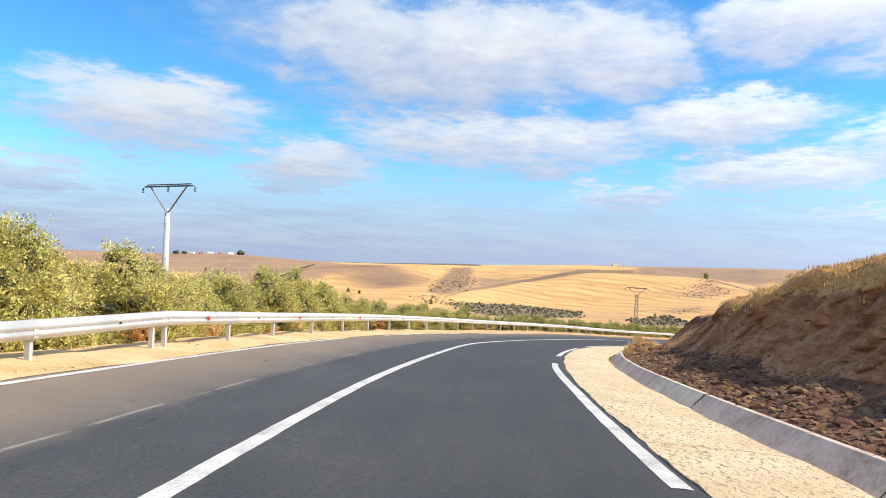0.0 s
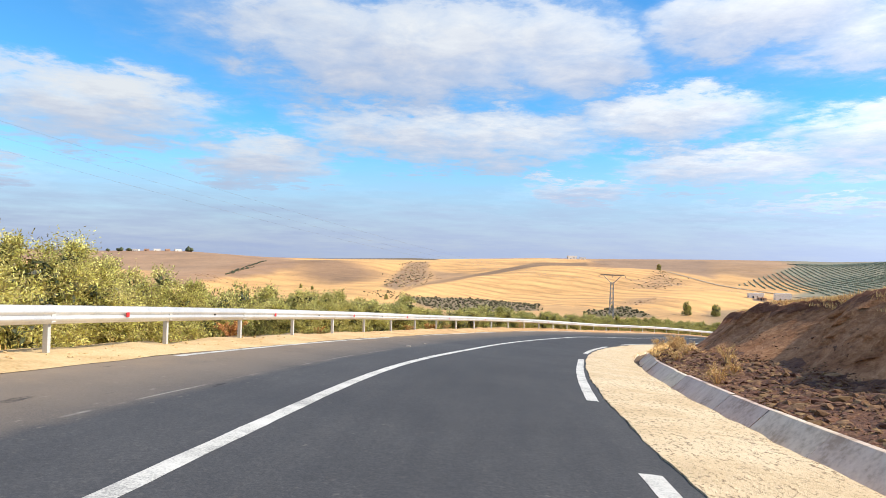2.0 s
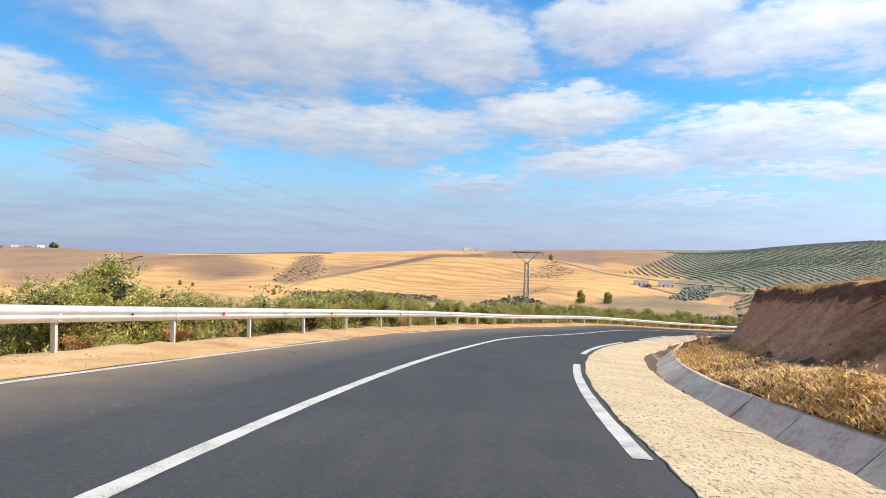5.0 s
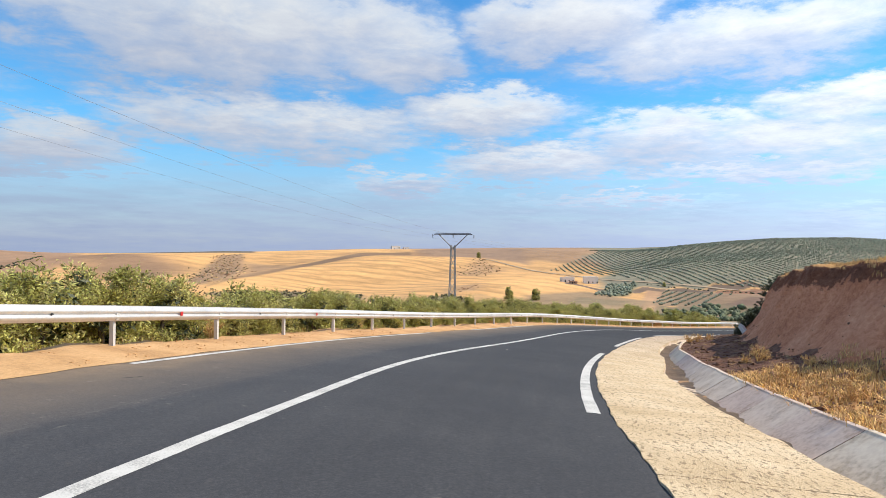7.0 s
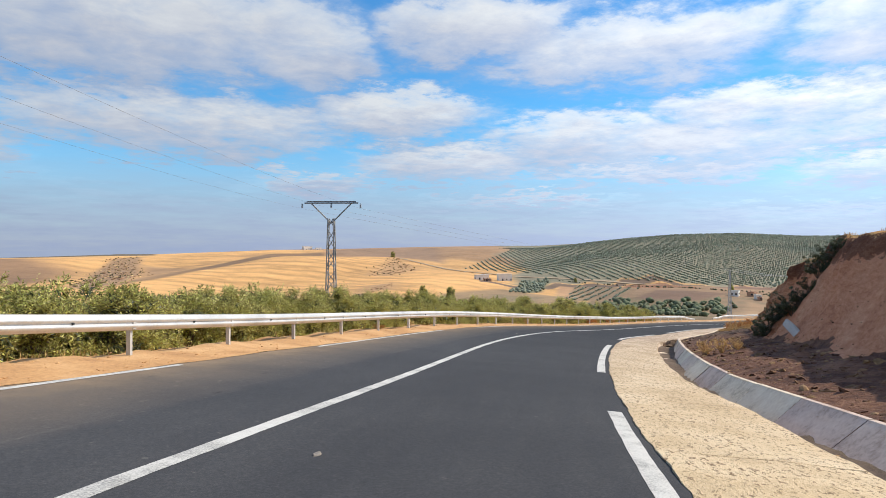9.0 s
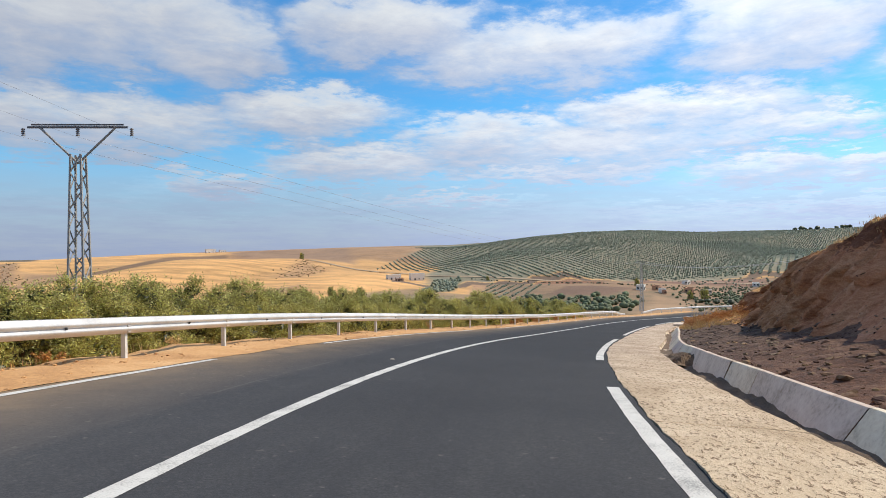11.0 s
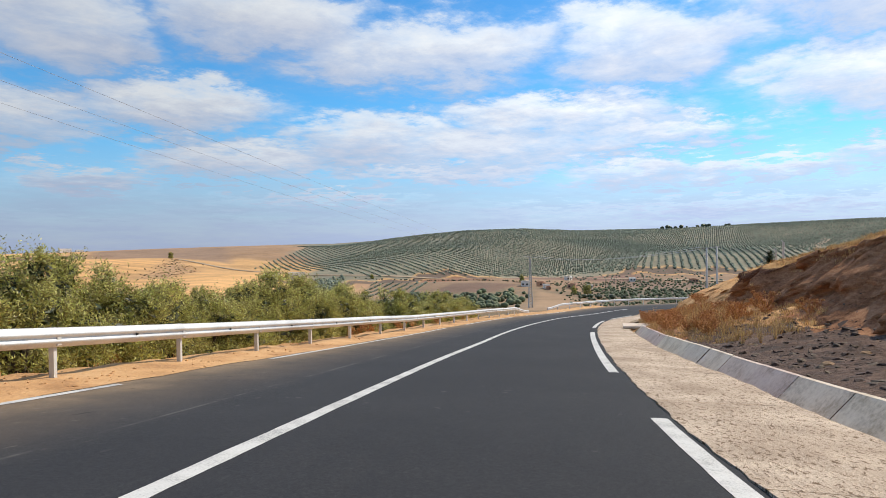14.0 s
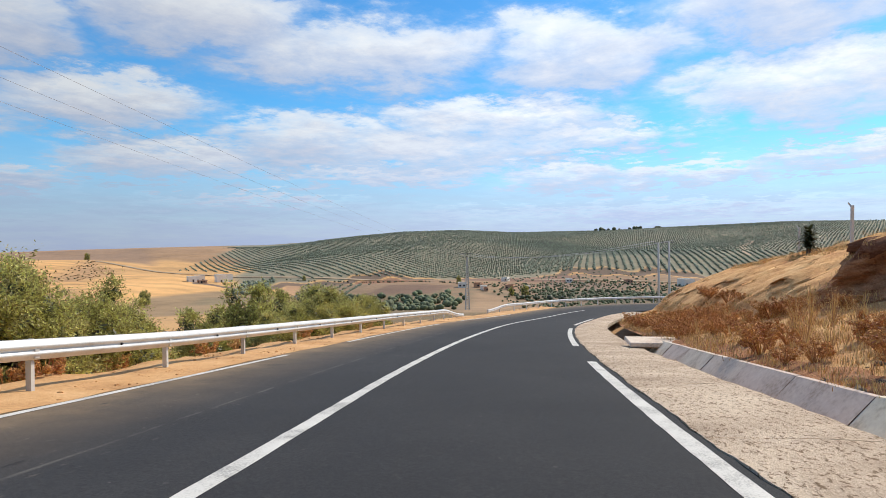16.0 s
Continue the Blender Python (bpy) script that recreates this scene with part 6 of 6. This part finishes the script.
def plant_grass():
    rnd = random.Random(5)
    brow, ledge, verge_p = [], [], []
    for i in range(11000):
        s = rnd.uniform(8, 60) if rnd.random() < 0.4 else rnd.uniform(48, 172)
        u = float(bank_brow(np.array(s))) + rnd.uniform(0.0 if s > 50 else 0.15 if s > 30 else -0.6, 1.5) + 2.5 * (rnd.random() ** 3)
        brow.append(tuple(bank_surface(s, u)[0]))
    for i in range(2400):
        s = rnd.choice((rnd.uniform(54, 66), rnd.uniform(122, 150), rnd.uniform(122, 165), rnd.uniform(122, 165)))
        u = rnd.uniform(float(gut_top(s)) + 0.06, float(bank_foot(np.array(s))) + 0.4)
        ledge.append(tuple(bank_surface(s, u)[0]))
    litter = []
    for i in range(2000):
        s = rnd.gauss(43.0, 2.2) if rnd.random() < 0.7 else rnd.uniform(48, 66)
        g = float(gut_top(s)) + 0.08
        u = g + (float(bank_foot(np.array(s))) - 0.1 - g) * rnd.random() ** 1.3
        litter.append(tuple(bank_surface(s, u)[0]))
    blades("cut_straw", litter, 0.085, M_STALK, "cut straw and dry stalks heaped behind the gutter", 8, 14, 3.2, 0.007)
    for i in range(2200):
        s = rnd.uniform(-20, 184)
        u = -rnd.uniform(5.5, 8.0)
        verge_p.append(tuple(verge_height(s, u)))
    blades("dry_grass", brow, 0.13, M_GRASS, "straw-coloured dry grass along the brow of the cut", 1, 22)
    blades("dry_grass", ledge, 0.14, M_GRASS, "trampled dry grass on the ledge behind the gutter", 2, 22)
    blades("dry_grass", verge_p, 0.15, M_GRASS, "dry grass below the crash barrier", 3)


plant_grass()


def weed(seed, height, width, leaves, mat, leaf, label, category, group):
    """A bushy weed: thin stems and small leaves."""
    rnd = random.Random(seed)
    thing = new("dry_bush" if category == "bush" else category)
    bm = bmesh.new()
    cs, rs_ = [], []
    for i in range(24):
        a, e = rnd.uniform(0, 6.283), rnd.uniform(0.3, 1.0)
        tip = Vector((math.cos(a) * width * 0.5 * rnd.uniform(0.3, 1), math.sin(a) * width * 0.5 * rnd.uniform(0.3, 1), height * e))
        knee = tip * 0.5 + Vector((rnd.uniform(-0.05, 0.05), rnd.uniform(-0.05, 0.05), 0.06))
        tube(bm, (tip.x * 0.08, tip.y * 0.08, -0.05), knee, 0.010, 0.007, 4)
        tube(bm, knee, tip, 0.007, 0.003, 4)
        for q in (knee.lerp(tip, 0.5), tip):
            cs.append(tuple(q))
            rs_.append(height * rnd.uniform(0.08, 0.16))
    part("stem", bm, M_BARK if mat is M_LEAF_DARK else mat, thing)
    v, f = leaf_cloud(seed, cs, rs_, leaves, leaf)
    mesh_ob("foliage", v, f, mat, False, thing)
    tagged(thing, label, category, group)
    return thing


def plant_weeds():
    rnd = random.Random(9)
    dry = [weed(300 + i, 0.5, 1.0, 1500, M_WEED, 0.06, "rust-brown dried thorny weed beside the road", "bush", "dried weeds on the ledge") for i in range(3)]
    pale = [weed(320 + i, 0.5, 0.7, 500, M_GRASS, 0.06, "straw-yellow dried weed beside the road", "bush", "dried weeds on the ledge") for i in range(2)]
    green = [weed(340, 1.0, 1.5, 2600, M_LEAF_DARK, 0.09, "dark green shrub clinging to the cut", "shrub", "")]
    spots = []
    for i in range(95):
        s = rnd.uniform(124, 152)
        spots.append((dry[i % 3], s, rnd.uniform(6.5, 10.2), rnd.uniform(0.5, 1.2)))
    for i in range(22):
        s = rnd.choice((rnd.uniform(37, 47), rnd.uniform(58, 70), rnd.uniform(84, 92), rnd.uniform(20, 36)))
        spots.append((pale[i % 2], s, float(gut_top(s)) + rnd.uniform(0.2, 1.6), rnd.uniform(0.5, 1.1)))
    for i in range(30):
        spots.append((dry[i % 3] if i % 2 else pale[i % 2], rnd.choice((rnd.uniform(12, 24), rnd.uniform(126, 150), rnd.uniform(20, 120))), -rnd.uniform(5.6, 6.4), rnd.uniform(0.5, 1.0)))
    for s, u, k in tuple((88.6 + 0.28 * i, 11.0 - 0.22 * i, 0.55 + 0.12 * (i % 3)) for i in range(10)):
        spots.append((green[0], s, u, k))
    tall = [weed(360 + i, 1.05, 0.6, 160, M_GRASS, 0.05, "tall pale dried thistle behind the gutter", "bush", "dried thistles on the ledge") for i in range(2)]
    for i in range(26):
        s = rnd.uniform(120, 146)
        spots.append((tall[i % 2], s, rnd.uniform(6.7, 8.9), rnd.uniform(0.5, 0.95)))
    used = set()
    for src, s, u, k in spots:
        loc = bank_surface(s, u)[0] if u > 0 else Vector(verge_height(s, u))
        m = Matrix.LocRotScale(loc, Euler((0, 0, rnd.uniform(0, 6.28))), (k, k, k))
        if src.name in used:
            copy_thing(src, pose(0, 0, 0)).matrix_basis = m
        else:
            used.add(src.name)
            src.matrix_basis = m


plant_weeds()


def fence_post(s, u, h):
    thing = new("fence_post")
    loc, _ = bank_surface(s, u)
    bm = bmesh.new()
    box(bm, (0.11, 0.11, h + 0.3), Matrix.Translation((0, 0, h / 2 - 0.15)))
    bmesh.ops.bevel(bm, geom=bm.edges[:], offset=0.015, segments=1, affect="EDGES")
    part("shaft", bm, M_POLE, thing)
    bm = bmesh.new()
    tube(bm, (0, 0, h - 0.1), (0.16, 0.1, h + 0.12), 0.04, 0.03, 6)
    part("tip", bm, M_POLE, thing)
    thing.matrix_basis = Matrix.LocRotScale(loc, Euler((0.03, 0.04, 0.4)), None)
    tagged(thing, "grey concrete fence post on the brow of the cut", "fence post", "fence posts")


def fan_shrub(s, u, height):
    """A dark shrub of long arching blades."""
    rs = np.random.RandomState(12)
    thing = new("shrub")
    loc, _ = bank_surface(s, u)
    v, f = [], []
    for i in range(260):
        a, up, ln = rs.uniform(0, 6.283), rs.uniform(0.15, 1.3), height * rs.uniform(0.28, 0.6)
        d, side = np.array((math.cos(a), math.sin(a), 0)), np.array((-math.sin(a), math.cos(a), 0)) * 0.06
        o = np.array((0, 0, height * rs.uniform(0.1, 0.75)))
        for k, w in ((0.0, 0.6), (0.4, 1.0), (0.75, 0.8), (1.0, 0.1)):
            c = o + d * ln * k * math.cos(up) + np.array((0, 0, 1)) * ln * (k * math.sin(up) - 0.45 * k * k)
            v += [c - side * w, c + side * w]
        b = i * 8
        f += [(b + j, b + j + 1, b + j + 3, b + j + 2) for j in (0, 2, 4)]
    mesh_ob("foliage", v, f, M_LEAF_DARK, False, thing)
    bm = bmesh.new()
    tube(bm, (0, 0, -0.2), (0, 0, height * 0.55), 0.12, 0.07, 8)
    part("stem", bm, M_BARK, thing)
    thing.location = loc
    tagged(thing, "dark green shrub of arching blades on the brow", "shrub")


fan_shrub(151.6, 14.8, 1.5)


def verge_gravel():
    """Small stones strewn over the sand."""
    rs = np.random.RandomState(41)
    n = 5000
    s, u = rs.uniform(-4, 165, n), -rs.uniform(3.6, 5.9, n)
    h = np.interp(-u, (3.54, 4.1, 4.6, 5.1, 5.6, 6.3), (0.0, 0.015, 0.02, 0.01, -0.05, -0.3))
    k = 0.010 + 0.030 * rs.rand(n) ** 3
    v = ICO_V[None] * rs.uniform(0.7, 1.2, (n, len(ICO_V), 1)) * k[:, None, None] * np.array((1.2, 1.0, 0.6)) + on_road(s, u, h)[:, None, :]
    f = ICO_F[None] + (np.arange(n) * len(ICO_V))[:, None, None]
    ob = mesh_ob("gravel", v.reshape(-1, 3), f.reshape(-1, 3).tolist(), M_SAND, False)
    tagged(ob, "small sandy stones strewn over the verge", "gravel", kind="stuff")


verge_gravel()
fence_post(146.0, 14.65, 1.85)
fence_post(158.0, 16.0, 1.6)


# a block of broken concrete leaning on the foot of the cut
def broken_block(s, u):
    loc, _ = bank_surface(s, u)
    bm = bmesh.new()
    box(bm, (0.32, 0.75, 0.24))
    bmesh.ops.bevel(bm, geom=bm.edges[:], offset=0.03, segments=2, affect="EDGES")
    for v in bm.verts:
        v.co += 0.04 * Vector((noise.noise(v.co * 6), noise.noise(v.co * 6 + Vector((5, 0, 0))), noise.noise(v.co * 6 + Vector((0, 7, 0)))))
    ob = part("concrete_block", bm, M_POLE)
    ob.matrix_basis = Matrix.LocRotScale(loc + Vector((0, 0, 0.16)), Euler((0.6, 0.35, -heading(s) + 0.7)), None)
    tagged(ob, "pale broken concrete block leaning on the earth cut", "concrete block")


broken_block(86.6, 9.3)


# concrete slab bridging the gutter's end
def slab():
    bm = bmesh.new()
    a, h = on_road(137.6, 6.15, 0.16), -heading(137.6)
    box(bm, (2.1, 1.3, 0.13), Matrix.Translation(a) @ Matrix.Rotation(h, 4, "Z"))
    bmesh.ops.bevel(bm, geom=bm.edges[:], offset=0.02, segments=1, affect="EDGES")
    ob = part("culvert_slab", bm, M_CONCRETE)
    tagged(ob, "flat pale concrete slab over the end of the gutter", "slab")


slab()


# soil slumped into the gutter
def spill():
    s = np.linspace(98.2, 100.9, 16)
    u = np.linspace(5.42, 6.24, 10)
    v = on_road(s[:, None], u[None, :], (np.interp(u, (5.42, 5.7, 6.24), (-0.1, 0.04, 0.12))[None, :] - 0.25 * (np.abs(s[:, None] - 99.4) / 1.2) ** 3)).reshape(-1, 3)
    v[:, 2] += 0.12 * vnoise(v, 2.5, 4)
    ob = mesh_ob("soil_spill", v, grid_faces(16, 10), M_LEDGE, False)
    tagged(ob, "brown soil slumped into the gutter", "soil", kind="structure")


spill()


# scraps lying on the road
def scraps():
    rnd = random.Random(61)
    for s, u, size in ((32.9, -1.49, 0.13), (35.1, -1.56, 0.10), (92.5, -0.56, 0.07), (69.9, 0.88, 0.05)):
        bm = bmesh.new()
        n = 9
        ring = [(math.cos(6.283 * i / n) * size * rnd.uniform(0.6, 1.2), math.sin(6.283 * i / n) * size * rnd.uniform(0.5, 0.9)) for i in range(n)]
        low = [bm.verts.new((x, y, 0.0)) for x, y in ring]
        top = [bm.verts.new((x * 0.85, y * 0.85, rnd.uniform(0.008, 0.022))) for x, y in ring]
        bm.faces.new(top)
        bm.faces.new(low[::-1])
        for i in range(n):
            bm.faces.new((low[i], low[(i + 1) % n], top[(i + 1) % n], top[i]))
        ob = part("flattened_scrap", bm, M_CARD)
        ob.matrix_basis = Matrix.Translation(Vector(on_road(s, u, 0.004))) @ Matrix.Rotation(rnd.uniform(0, 6.28), 4, "Z")
        tagged(ob, "flattened grey scrap lying on the asphalt", "litter", "scraps on the road")


scraps()
